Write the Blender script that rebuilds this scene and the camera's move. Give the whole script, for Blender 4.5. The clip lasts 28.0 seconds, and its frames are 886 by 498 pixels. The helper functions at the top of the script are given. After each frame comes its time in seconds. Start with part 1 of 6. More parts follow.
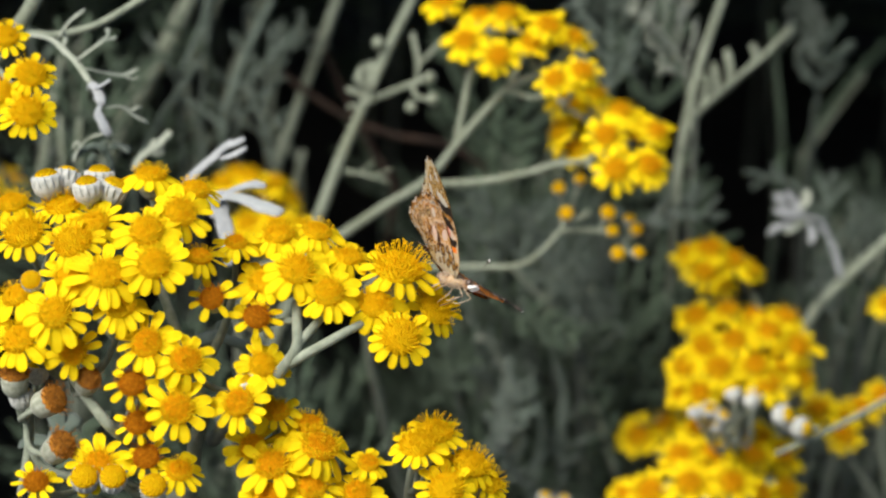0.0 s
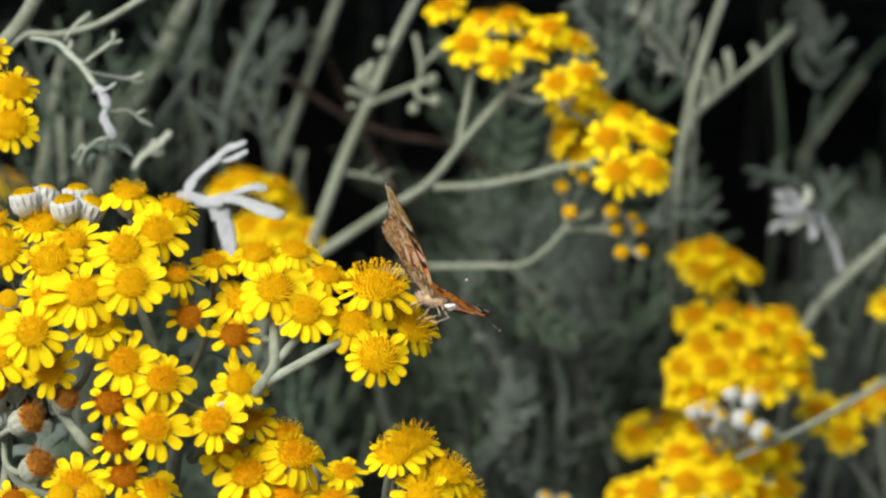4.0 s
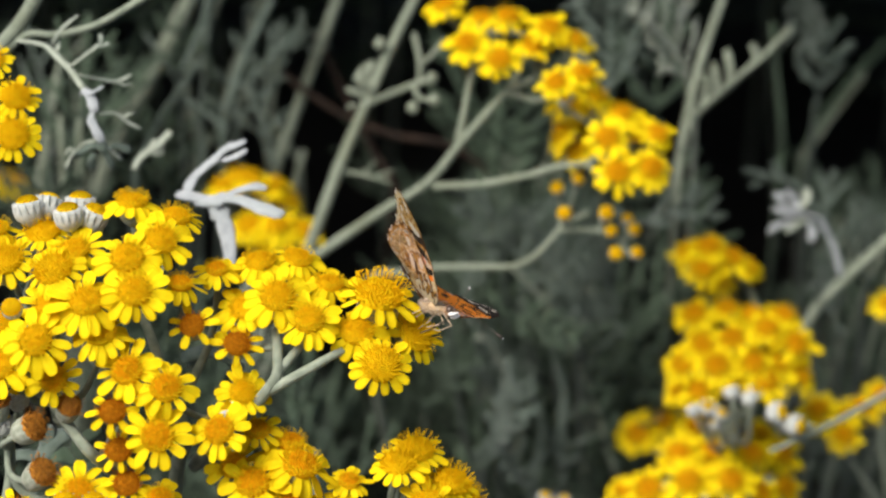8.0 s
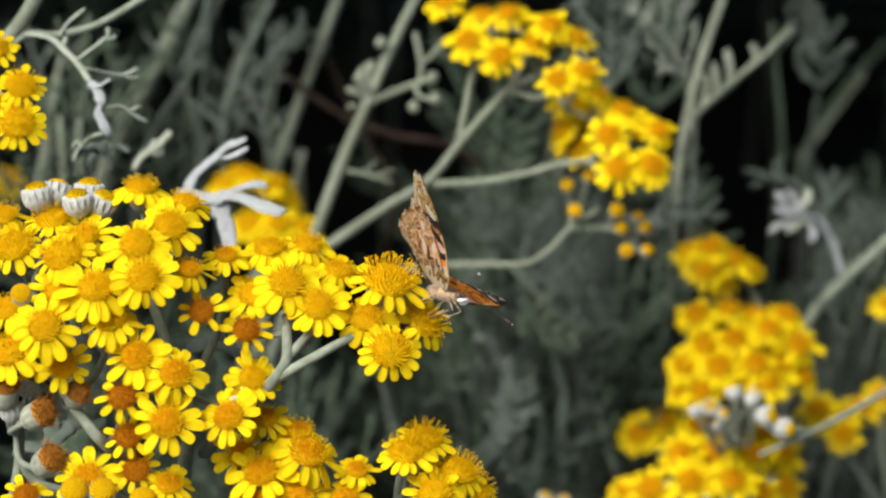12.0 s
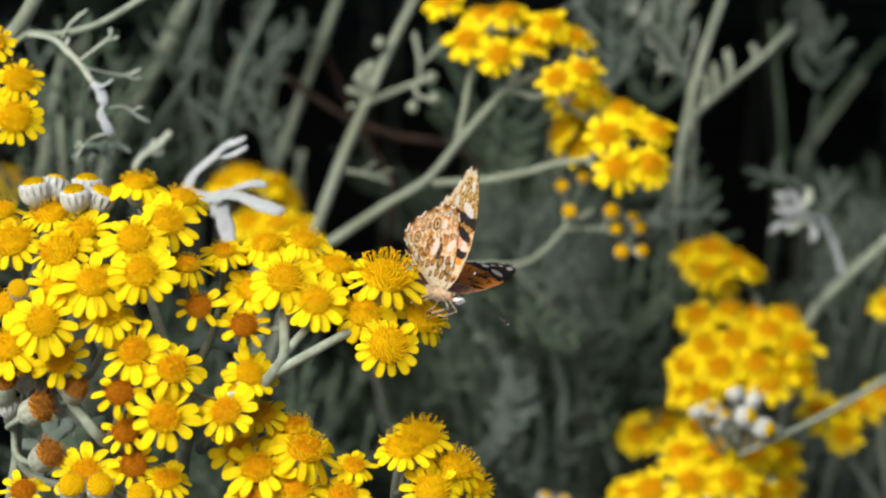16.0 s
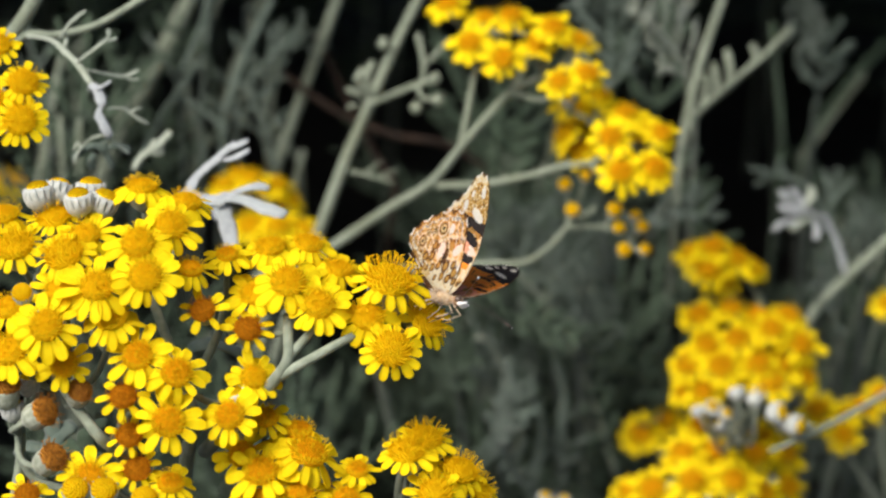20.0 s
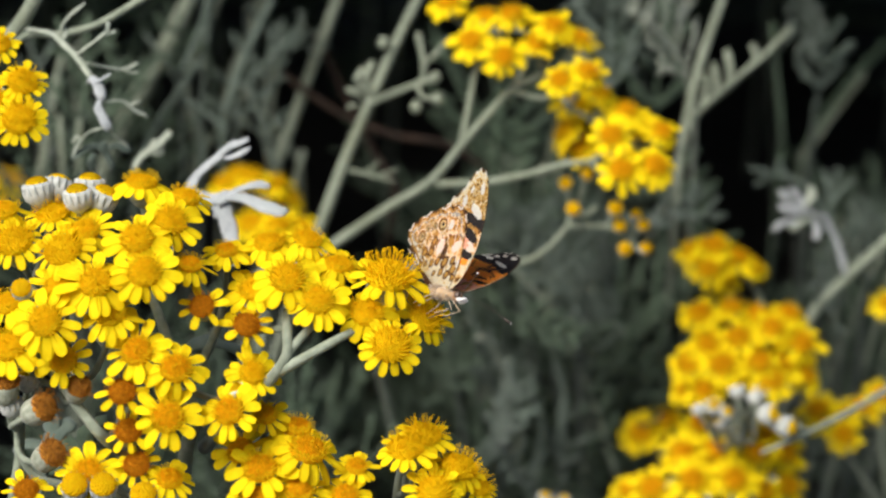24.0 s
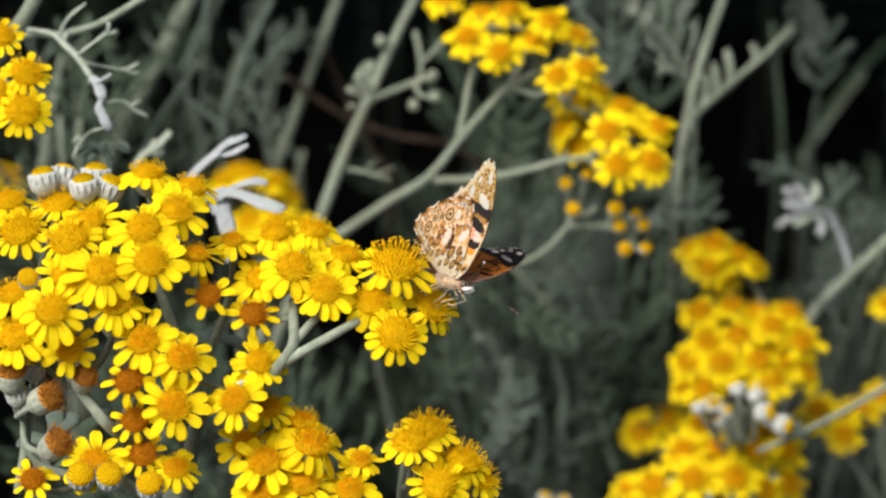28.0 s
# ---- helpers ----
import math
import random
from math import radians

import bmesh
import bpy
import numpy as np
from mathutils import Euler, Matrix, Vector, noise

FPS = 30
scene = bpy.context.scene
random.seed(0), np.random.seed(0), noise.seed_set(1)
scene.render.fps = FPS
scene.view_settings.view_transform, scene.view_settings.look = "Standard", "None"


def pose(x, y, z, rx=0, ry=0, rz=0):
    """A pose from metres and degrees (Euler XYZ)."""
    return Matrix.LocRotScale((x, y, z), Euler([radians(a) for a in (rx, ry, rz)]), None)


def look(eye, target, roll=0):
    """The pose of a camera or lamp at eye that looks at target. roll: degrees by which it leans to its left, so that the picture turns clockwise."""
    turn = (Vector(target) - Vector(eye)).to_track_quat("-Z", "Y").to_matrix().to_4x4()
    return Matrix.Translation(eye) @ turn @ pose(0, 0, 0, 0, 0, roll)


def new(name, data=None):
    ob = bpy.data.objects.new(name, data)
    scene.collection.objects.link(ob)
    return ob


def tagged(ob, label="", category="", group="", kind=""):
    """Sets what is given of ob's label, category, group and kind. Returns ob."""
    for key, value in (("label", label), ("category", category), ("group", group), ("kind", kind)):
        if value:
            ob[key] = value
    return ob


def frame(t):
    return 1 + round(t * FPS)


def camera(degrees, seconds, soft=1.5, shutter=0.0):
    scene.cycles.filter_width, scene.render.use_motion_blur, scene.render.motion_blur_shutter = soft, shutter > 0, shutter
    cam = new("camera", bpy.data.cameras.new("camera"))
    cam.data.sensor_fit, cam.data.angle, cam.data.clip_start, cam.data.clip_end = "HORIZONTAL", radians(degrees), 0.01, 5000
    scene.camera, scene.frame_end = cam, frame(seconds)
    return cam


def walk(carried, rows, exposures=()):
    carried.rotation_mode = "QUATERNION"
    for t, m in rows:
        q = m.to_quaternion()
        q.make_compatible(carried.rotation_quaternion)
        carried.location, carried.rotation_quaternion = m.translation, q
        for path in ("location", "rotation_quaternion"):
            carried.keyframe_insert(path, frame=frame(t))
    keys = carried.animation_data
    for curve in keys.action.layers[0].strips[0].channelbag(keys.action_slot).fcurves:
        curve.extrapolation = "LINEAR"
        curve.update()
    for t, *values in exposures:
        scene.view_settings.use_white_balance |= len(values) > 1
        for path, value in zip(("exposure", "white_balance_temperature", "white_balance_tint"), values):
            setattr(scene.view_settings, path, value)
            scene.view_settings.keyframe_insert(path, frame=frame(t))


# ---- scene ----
cam = camera(20, 28.0, soft=2.4)

# Plan: millimetres across (u), up the slope (v) and into the bush (w) from the point in focus, a hand above the plant.
TILT = radians(22)
CENTRE = Vector((0.0, 0.0, 0.42))
ACROSS = Vector((1, 0, 0))
UP = Vector((0, math.sin(TILT), math.cos(TILT)))
INTO = Vector((0, math.cos(TILT), -math.sin(TILT)))
EYE = CENTRE - INTO * 0.6
SLOPE = Matrix((ACROSS, UP, -INTO)).transposed()


def at(u, v, w):
    """A point of the plan in world metres."""
    return CENTRE + (ACROSS * u + UP * v + INTO * w) * 0.001


walk(cam, [(0, look(EYE, CENTRE)), (28.0, look(EYE, CENTRE))])
cam.data.dof.use_dof = True
cam.data.dof.focus_distance = 0.598
cam.data.dof.aperture_fstop = 12.5

# ---- light: hazy high sun and sky ----
world = bpy.data.worlds.new("sky")
scene.world = world
world.use_nodes = True
wn = world.node_tree.nodes
sky = wn.new("ShaderNodeTexSky")
sky.sky_type = "NISHITA"
sky.sun_disc = False
sky.sun_elevation = radians(51)
sky.sun_rotation = radians(223)
sky.dust_density = 3.0
wn["Background"].inputs["Strength"].default_value = 0.068
world.node_tree.links.new(sky.outputs["Color"], wn["Background"].inputs["Color"])
sun = new("sun", bpy.data.lights.new("sun", "SUN"))
sun.data.energy = 3.6
sun.data.angle = radians(44)
sun.data.color = (1.0, 0.96, 0.9)
sun.matrix_world = look((-0.43, -0.46, 0.775), (0, 0, 0))
scene.view_settings.exposure = 0.635


# ---- materials ----
def material(name, low, high, scale=300.0, rough=0.7, bump=0.0, bump_scale=900.0, vary=0.0, through_light=0.0,
             sheen=0.0, island=0.0, stain=None, stain_scale=60.0, spec=0.3):
    """A surface whose colour runs between two tones with grain, larger blotches, per-piece variation and fine relief."""
    m = bpy.data.materials.new(name)
    m.use_nodes = True
    nt = m.node_tree
    bsdf = nt.nodes["Principled BSDF"]
    link = nt.links.new
    coord = nt.nodes.new("ShaderNodeTexCoord")
    fine = nt.nodes.new("ShaderNodeTexNoise")
    fine.inputs["Scale"].default_value = scale
    fine.inputs["Detail"].default_value = 5
    link(coord.outputs["Object"], fine.inputs["Vector"])
    ramp = nt.nodes.new("ShaderNodeMapRange")
    ramp.inputs["From Min"].default_value = 0.32
    ramp.inputs["From Max"].default_value = 0.68
    link(fine.outputs["Fac"], ramp.inputs["Value"])
    mix = nt.nodes.new("ShaderNodeMix")
    mix.data_type = "RGBA"
    mix.inputs["A"].default_value = (*low, 1)
    mix.inputs["B"].default_value = (*high, 1)
    link(ramp.outputs["Result"], mix.inputs["Factor"])
    colour = mix.outputs["Result"]
    if stain:
        blotch = nt.nodes.new("ShaderNodeTexNoise")
        blotch.inputs["Scale"].default_value = stain_scale
        link(coord.outputs["Object"], blotch.inputs["Vector"])
        br = nt.nodes.new("ShaderNodeMapRange")
        br.inputs["From Min"].default_value = 0.5
        br.inputs["From Max"].default_value = 0.72
        link(blotch.outputs["Fac"], br.inputs["Value"])
        second = nt.nodes.new("ShaderNodeMix")
        second.data_type = "RGBA"
        link(br.outputs["Result"], second.inputs["Factor"])
        link(colour, second.inputs["A"])
        second.inputs["B"].default_value = (*stain, 1)
        colour = second.outputs["Result"]
    if vary or island:
        if island:
            geo = nt.nodes.new("ShaderNodeNewGeometry")
            source = geo.outputs["Random Per Island"]
        else:
            info = nt.nodes.new("ShaderNodeObjectInfo")
            source = info.outputs["Random"]
        amount = vary or island
        rng = nt.nodes.new("ShaderNodeMapRange")
        rng.inputs["To Min"].default_value = 1 - amount
        rng.inputs["To Max"].default_value = 1 + amount * 0.6
        link(source, rng.inputs["Value"])
        hsv = nt.nodes.new("ShaderNodeHueSaturation")
        link(rng.outputs["Result"], hsv.inputs["Value"])
        link(colour, hsv.inputs["Color"])
        colour = hsv.outputs["Color"]
    link(colour, bsdf.inputs["Base Color"])
    bsdf.inputs["Roughness"].default_value = rough
    bsdf.inputs["Specular IOR Level"].default_value = spec
    if sheen:
        bsdf.inputs["Sheen Weight"].default_value = sheen
    if bump:
        relief = nt.nodes.new("ShaderNodeTexNoise")
        relief.inputs["Scale"].default_value = bump_scale
        link(coord.outputs["Object"], relief.inputs["Vector"])
        b = nt.nodes.new("ShaderNodeBump")
        b.inputs["Strength"].default_value = bump
        b.inputs["Distance"].default_value = 0.0003
        link(relief.outputs["Fac"], b.inputs["Height"])
        link(b.outputs["Normal"], bsdf.inputs["Normal"])
    if through_light:
        thin = nt.nodes.new("ShaderNodeBsdfTranslucent")
        link(colour, thin.inputs["Color"])
        blend = nt.nodes.new("ShaderNodeMixShader")
        blend.inputs["Fac"].default_value = through_light
        link(bsdf.outputs["BSDF"], blend.inputs[1])
        link(thin.outputs["BSDF"], blend.inputs[2])
        link(blend.outputs["Shader"], nt.nodes["Material Output"].inputs["Surface"])
    return m


PETAL = material("ray_petal", (0.955, 0.735, 0.006), (0.98, 0.81, 0.014), 500, 0.75, 0.25, 1500, vary=0.05, through_light=0.45, spec=0.08)
DISC = material("disc_floret", (0.96, 0.57, 0.004), (0.985, 0.68, 0.006), 900, 0.8, island=0.06, spec=0.05, through_light=0.4)
DISC_FRESH = material("fresh_disc_floret", (0.97, 0.63, 0.005), (0.99, 0.73, 0.008), 900, 0.8, island=0.06, spec=0.05, through_light=0.4)
DISC_RIPE = material("ripe_disc_floret", (0.90, 0.42, 0.004), (0.96, 0.56, 0.006), 900, 0.8, island=0.15, spec=0.05, through_light=0.4)
DISC_OLD = material("old_disc_floret", (0.54, 0.18, 0.006), (0.74, 0.30, 0.01), 900, 0.8, island=0.2, spec=0.05, through_light=0.35)
STYLE = material("style_tip", (0.97, 0.72, 0.008), (0.95, 0.60, 0.006), 900, 0.8, island=0.2, through_light=0.3, spec=0.08)
DISC_BROWN = material("withered_floret", (0.27, 0.095, 0.008), (0.46, 0.19, 0.015), 700, 0.85, island=0.4)
CUP = material("felted_bract", (0.22, 0.24, 0.17), (0.38, 0.40, 0.32), 700, 0.9, 0.5, 2500, vary=0.12, sheen=0.12)
CUP_WHITE = material("white_felted_bract", (0.33, 0.35, 0.31), (0.50, 0.51, 0.47), 700, 0.9, 0.5, 2500, vary=0.08, sheen=0.4)
STEM = material("felted_stem", (0.175, 0.203, 0.146), (0.275, 0.308, 0.235), 400, 0.9, 0.5, 2500, vary=0.1, sheen=0.12,
                stain=(0.175, 0.196, 0.135), stain_scale=50)
# felted leaf with the deep shade of the bush put into its colour
LEAF_SHADED = material("shaded_felted_leaf", (0.05, 0.079, 0.047), (0.096, 0.136, 0.088), 250, 0.9, 0.5, 1800, vary=0.25, sheen=0.08,
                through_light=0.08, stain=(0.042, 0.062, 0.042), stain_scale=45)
# the same leaf in a middle tone, half shade put into its colour
LEAF_HALF_SHADED = material("half_shaded_leaf", (0.068, 0.093, 0.073), (0.122, 0.153, 0.125), 260, 0.9, 0.5, 1900, vary=0.2, sheen=0.15,
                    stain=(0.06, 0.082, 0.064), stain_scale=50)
LEAF_PALE = material("pale_leaf", (0.26, 0.29, 0.225), (0.38, 0.41, 0.335), 300, 0.9, 0.5, 2000, sheen=0.12, stain=(0.22, 0.25, 0.21), stain_scale=50)
LEAF_SILVER = material("silver_leaf", (0.28, 0.30, 0.305), (0.40, 0.42, 0.43), 350, 0.85, 0.5, 2200, sheen=0.5,
                       stain=(0.28, 0.31, 0.30), stain_scale=60)
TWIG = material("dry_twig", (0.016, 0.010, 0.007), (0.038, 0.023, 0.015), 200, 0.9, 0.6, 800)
# soil coloured near black to stand for the shade under the bush
SOIL = material("shade_dark_soil", (0.006, 0.005, 0.004), (0.02, 0.016, 0.012), 60, 0.95, 0.8, 200, stain=(0.012, 0.011, 0.008), stain_scale=9)
WING_TONES = {
    "cream": material("cream_scales", (0.80, 0.70, 0.48), (0.87, 0.79, 0.60), 1500, 0.75, 0.3, 5000, through_light=0.54),
    "sand": material("sand_scales", (0.74, 0.54, 0.23), (0.83, 0.66, 0.34), 1500, 0.75, 0.3, 5000, through_light=0.54),
    "tan": material("tan_scales", (0.50, 0.26, 0.055), (0.62, 0.35, 0.09), 1500, 0.75, 0.3, 5000, through_light=0.54),
    "brown": material("brown_scales", (0.10, 0.045, 0.016), (0.17, 0.078, 0.028), 1500, 0.8, 0.3, 5000, through_light=0.54),
    "black": material("black_scales", (0.010, 0.008, 0.008), (0.03, 0.022, 0.02), 1500, 0.7, 0.3, 5000, through_light=0.3),
    "white": material("white_scales", (0.82, 0.77, 0.66), (0.88, 0.85, 0.78), 1500, 0.7, 0.3, 5000, through_light=0.54),
    "orange": material("orange_scales", (0.93, 0.23, 0.018), (0.97, 0.35, 0.035), 1500, 0.7, 0.3, 5000, through_light=0.25),
    "pink": material("pink_scales", (0.78, 0.33, 0.19), (0.85, 0.45, 0.30), 1500, 0.7, 0.3, 5000, through_light=0.35),
    "slate": material("slate_scales", (0.24, 0.25, 0.26), (0.36, 0.36, 0.36), 1500, 0.7, 0.3, 5000, through_light=0.4),
}
FUR_PALE = material("pale_fur", (0.34, 0.21, 0.10), (0.56, 0.42, 0.26), 1200, 0.95, 0.8, 4000, sheen=0.6)
FUR_BROWN = material("brown_fur", (0.18, 0.09, 0.035), (0.36, 0.20, 0.09), 1200, 0.95, 0.8, 4000, sheen=0.4)
FUR_WHITE = material("white_fur", (0.62, 0.60, 0.58), (0.74, 0.72, 0.70), 1200, 0.95, 0.8, 4000, sheen=0.5)
EYE_DARK = material("compound_eye", (0.05, 0.03, 0.02), (0.10, 0.06, 0.04), 3000, 0.3, spec=0.5)
LEG = material("leg_cuticle", (0.50, 0.36, 0.22), (0.66, 0.52, 0.36), 900, 0.6)
HORN = material("antenna_cuticle", (0.03, 0.025, 0.02), (0.08, 0.06, 0.05), 900, 0.5)


# ---- mesh building ----
class Sheet:
    """Vertices and faces gathered for one mesh; faces carry a material slot."""

    def __init__(self):
        self.v, self.f, self.m = [], [], []

    def tube(self, pts, radii, sides=7, flat=1.0, flat_dir=None, slot=0, caps=True):
        """A tapered tube along pts; flat squeezes it across flat_dir into a strap."""
        pts = [Vector(p) for p in pts]
        start = len(self.v)
        n = len(pts)
        side = None
        for i, p in enumerate(pts):
            d = (pts[min(i + 1, n - 1)] - pts[max(i - 1, 0)]).normalized()
            if flat_dir is not None:
                b = Vector(flat_dir)
                a = d.cross(b)
            else:
                a = side - d * side.dot(d) if side else d.orthogonal()
            a.normalize()
            side = a
            b = d.cross(a).normalized()
            r = radii[i] if hasattr(radii, "__len__") else radii
            for k in range(sides):
                c = 2 * math.pi * k / sides
                self.v.append(p + a * (math.cos(c) * r) + b * (math.sin(c) * r * flat))
        for i in range(n - 1):
            for k in range(sides):
                k2 = (k + 1) % sides
                self.f.append((start + i * sides + k, start + i * sides + k2, start + (i + 1) * sides + k2, start + (i + 1) * sides + k))
                self.m.append(slot)
        if caps:
            self.f.append(tuple(start + k for k in reversed(range(sides))))
            self.f.append(tuple(start + (n - 1) * sides + k for k in range(sides)))
            self.m += [slot, slot]

    def turned(self, profile, sides=14, slot=0, rib=0.0, ribs=13):
        """A turned form about z from (radius, height) pairs, closed at both ends; rib grooves it lengthwise."""
        start = len(self.v)
        for r, z in profile:
            for k in range(sides):
                c = 2 * math.pi * k / sides
                rr = r * (1 + rib * math.cos(c * ribs))
                self.v.append(Vector((math.cos(c) * rr, math.sin(c) * rr, z)))
        for i in range(len(profile) - 1):
            for k in range(sides):
                k2 = (k + 1) % sides
                self.f.append((start + i * sides + k, start + i * sides + k2, start + (i + 1) * sides + k2, start + (i + 1) * sides + k))
                self.m.append(slot)
        self.f.append(tuple(start + k for k in reversed(range(sides))))
        self.f.append(tuple(start + (len(profile) - 1) * sides + k for k in range(sides)))
        self.m += [slot, slot]

    def ball(self, centre, radii, turn=None, rings=8, sides=12, slot=0, wobble=0.0):
        """An ellipsoid with an uneven skin."""
        start = len(self.v)
        centre = Vector(centre)
        for i in range(rings + 1):
            e = math.pi * (i + 0.02) / (rings + 0.04)
            for k in range(sides):
                c = 2 * math.pi * k / sides
                p = Vector((math.sin(e) * math.cos(c) * radii[0], math.sin(e) * math.sin(c) * radii[1], math.cos(e) * radii[2]))
                if wobble:
                    p *= 1 + wobble * noise.noise(p * (2.5 / max(radii)) + centre * 900)
                self.v.append(centre + (turn @ p if turn else p))
        for i in range(rings):
            for k in range(sides):
                k2 = (k + 1) % sides
                self.f.append((start + i * sides + k, start + (i + 1) * sides + k, start + (i + 1) * sides + k2, start + i * sides + k2))
                self.m.append(slot)

    def mesh(self, name, *mats, smooth=True):
        me = bpy.data.meshes.new(name)
        me.from_pydata([tuple(p) for p in self.v], [], self.f)
        for m in mats:
            me.materials.append(m)
        if len(mats) > 1:
            me.polygons.foreach_set("material_index", self.m)
        me.polygons.foreach_set("use_smooth", [smooth] * len(self.f))
        me.update()
        return me


def part(name, me, parent, local=None, label=""):
    """One mesh object under a thing or a part."""
    ob = new(name, me)
    ob.parent = parent
    if local is not None:
        ob.matrix_basis = local
    if label:
        ob["label"] = label
    return ob


def thing(name, base, label, category, group="", kind=""):
    ob = new(name)
    ob.location = base
    ob.empty_display_size = 0.01
    return tagged(ob, label, category, group, kind)


def smooth_line(pts, steps=5):
    """A Catmull-Rom curve through pts."""
    pts = [Vector(p) for p in pts]
    if len(pts) < 3:
        return [pts[0].lerp(pts[-1], i / steps) for i in range(steps + 1)]
    out = []
    ext = [pts[0] * 2 - pts[1]] + pts + [pts[-1] * 2 - pts[-2]]
    for i in range(1, len(ext) - 2):
        a, b, c, d = ext[i - 1:i + 3]
        for k in range(steps):
            t = k / steps
            out.append(0.5 * ((2 * b) + (c - a) * t + (2 * a - 5 * b + 4 * c - d) * t * t + (3 * b - a - 3 * c + d) * t ** 3))
    out.append(pts[-1])
    return out


def facing(az, el):
    """The direction that faces the open side of the bush, turned az to the right and el upwards."""
    az, el = radians(az), radians(el)
    return SLOPE @ Vector((math.cos(el) * math.sin(az), math.sin(el), math.cos(el) * math.cos(az)))


# ---- flower heads ----
rnd = random.Random(7)
MM = 0.001


def petal_mesh(seed):
    r = random.Random(seed)
    s = Sheet()
    length, width = r.uniform(5.0, 5.9) * MM, r.uniform(1.1, 1.36) * MM
    curl, cup = r.uniform(-0.9, -0.1) * MM, r.uniform(0.1, 0.3) * MM
    across, along = 5, 7
    for side in (0, 1):
        for i in range(along + 1):
            t = i / along
            w = width * min(1, (0.45 + 1.2 * t)) * math.sqrt(max(0.02, 1 - max(0, (t - 0.72) / 0.3) ** 2))
            for k in range(across):
                c = k / (across - 1) * 2 - 1
                notch = 0.25 * MM * (1 if k in (1, 3) else 0) * (1 if i == along else 0)
                z = curl * t * t - cup * (1 - c * c) * 0.6 + (0.07 * MM if k % 2 else 0) - side * 0.12 * MM
                s.v.append(Vector((length * t - notch, w * c, z)))
    n = across * (along + 1)
    for i in range(along):
        for k in range(across - 1):
            a = i * across + k
            s.f.append((a, a + across, a + across + 1, a + 1))
            s.f.append((n + a, n + a + 1, n + a + across + 1, n + a + across))
            s.m += [0, 0]
    for i in range(along):
        for k in (0, across - 1):
            a = i * across + k
            s.f.append((a, a + across, n + a + across, n + a))
            s.m.append(0)
    return s.mesh("petal", PETAL)


def disc_mesh(seed, old=False, ripe=False, withered=False, bud=False, tip=1.0, fresh=False):
    """A domed cushion of small tubular florets in spiral order, some with styles standing out."""
    r = random.Random(seed)
    s = Sheet()
    rad, high = (3.75, 2.1) if not withered else (3.5, 3.0)
    small = tip < 1
    if bud:
        rad, high = 3.7 * tip, 2.4 * tip
    prof = [(rad * math.cos(e) * MM, (high * math.sin(e) - 0.2) * MM) for e in [radians(x) for x in (0, 20, 40, 58, 74, 86)]]
    s.turned([(rad * 0.8 * MM, -0.8 * MM)] + prof, 14, 0)
    count = 70 if bud else 160
    for i in range(count):
        q = (i + 0.5) / count
        e = math.acos(min(1, math.sqrt(q) * 0.985))
        c = i * 2.39996
        p = Vector((rad * math.cos(e) * math.cos(c), rad * math.cos(e) * math.sin(c), high * math.sin(e) - 0.2)) * MM
        nrm = Vector((p.x / rad ** 2, p.y / rad ** 2, (p.z + 0.0002) / high ** 2)).normalized()
        nrm = (nrm + Vector((r.uniform(-.2, .2), r.uniform(-.2, .2), 0.2))).normalized()
        tall = r.uniform(0.14, 0.38) * MM * (0.14 if bud else 1.0) * (1.6 if withered else 1.0)
        wide = (0.34 if bud else 0.25) * MM
        s.tube([p - nrm * 0.1 * MM, p + nrm * tall * 0.7, p + nrm * tall], [wide * 0.9, wide * 0.85, wide * 1.05], 5, slot=1 if q > 0.5 + r.uniform(-.12, .12) else 0)
        if not bud and r.random() < (0.85 if q > 0.58 else 0.15 if not fresh else 0.3) * (0.5 if withered else 1):
            # a fine style with a knobbed tip
            reach = r.uniform(0.7, 1.5) * (1.35 if fresh else 1.0) * MM
            tip = p + nrm * (tall + reach)
            bend = Vector((r.uniform(-.3, .3), r.uniform(-.3, .3), r.uniform(0, .15))) * MM
            s.tube([p + nrm * tall, tip, tip + bend, tip + bend * 1.6], [0.07 * MM, 0.06 * MM, 0.115 * MM, 0.08 * MM], 4, slot=1)
    mats = (DISC_BROWN, DISC_BROWN) if withered else (DISC_OLD, DISC_OLD) if old else (DISC_RIPE, STYLE) if ripe else (DISC_FRESH, DISC_FRESH) if fresh or bud and small else (DISC, DISC) if bud else (DISC, STYLE)
    return s.mesh("disc", *mats)


def cup_mesh(white=False):
    """The cup of felted bracts under a head, ribbed by the bracts' edges."""
    s = Sheet()
    k = 1.12 if white else 1.0
    s.turned([(0.6 * MM, -6.2 * MM), (1.6 * MM, -5.6 * MM), (2.9 * k * MM, -4.2 * MM), (3.35 * k * MM, -2.4 * MM), (3.3 * k * MM, -0.9 * MM),
              (3.5 * MM, -0.1 * MM), (2.9 * MM, 0.1 * MM)], 39, 0, 0.035 if white else 0.014, 13)
    for i in range(13):
        c = 2 * math.pi * i / 13
        d = Vector((math.cos(c), math.sin(c), 0))
        if white:
            s.tube([d * 2.6 * MM + Vector((0, 0, -4.6 * MM)), d * 3.22 * k * MM + Vector((0, 0, -2.5 * MM)), d * 3.5 * k * MM + Vector((0, 0, 0.15 * MM))],
                   [0.5 * MM, 0.75 * MM, 0.12 * MM], 5, flat=0.22, flat_dir=d)
        else:
            s.tube([d * 3.1 * MM + Vector((0, 0, -1.6 * MM)), d * 3.42 * MM + Vector((0, 0, 0.2 * MM))], [0.6 * MM, 0.14 * MM], 5, flat=0.25, flat_dir=d)
    return s.mesh("flower_head", CUP_WHITE if white else CUP)


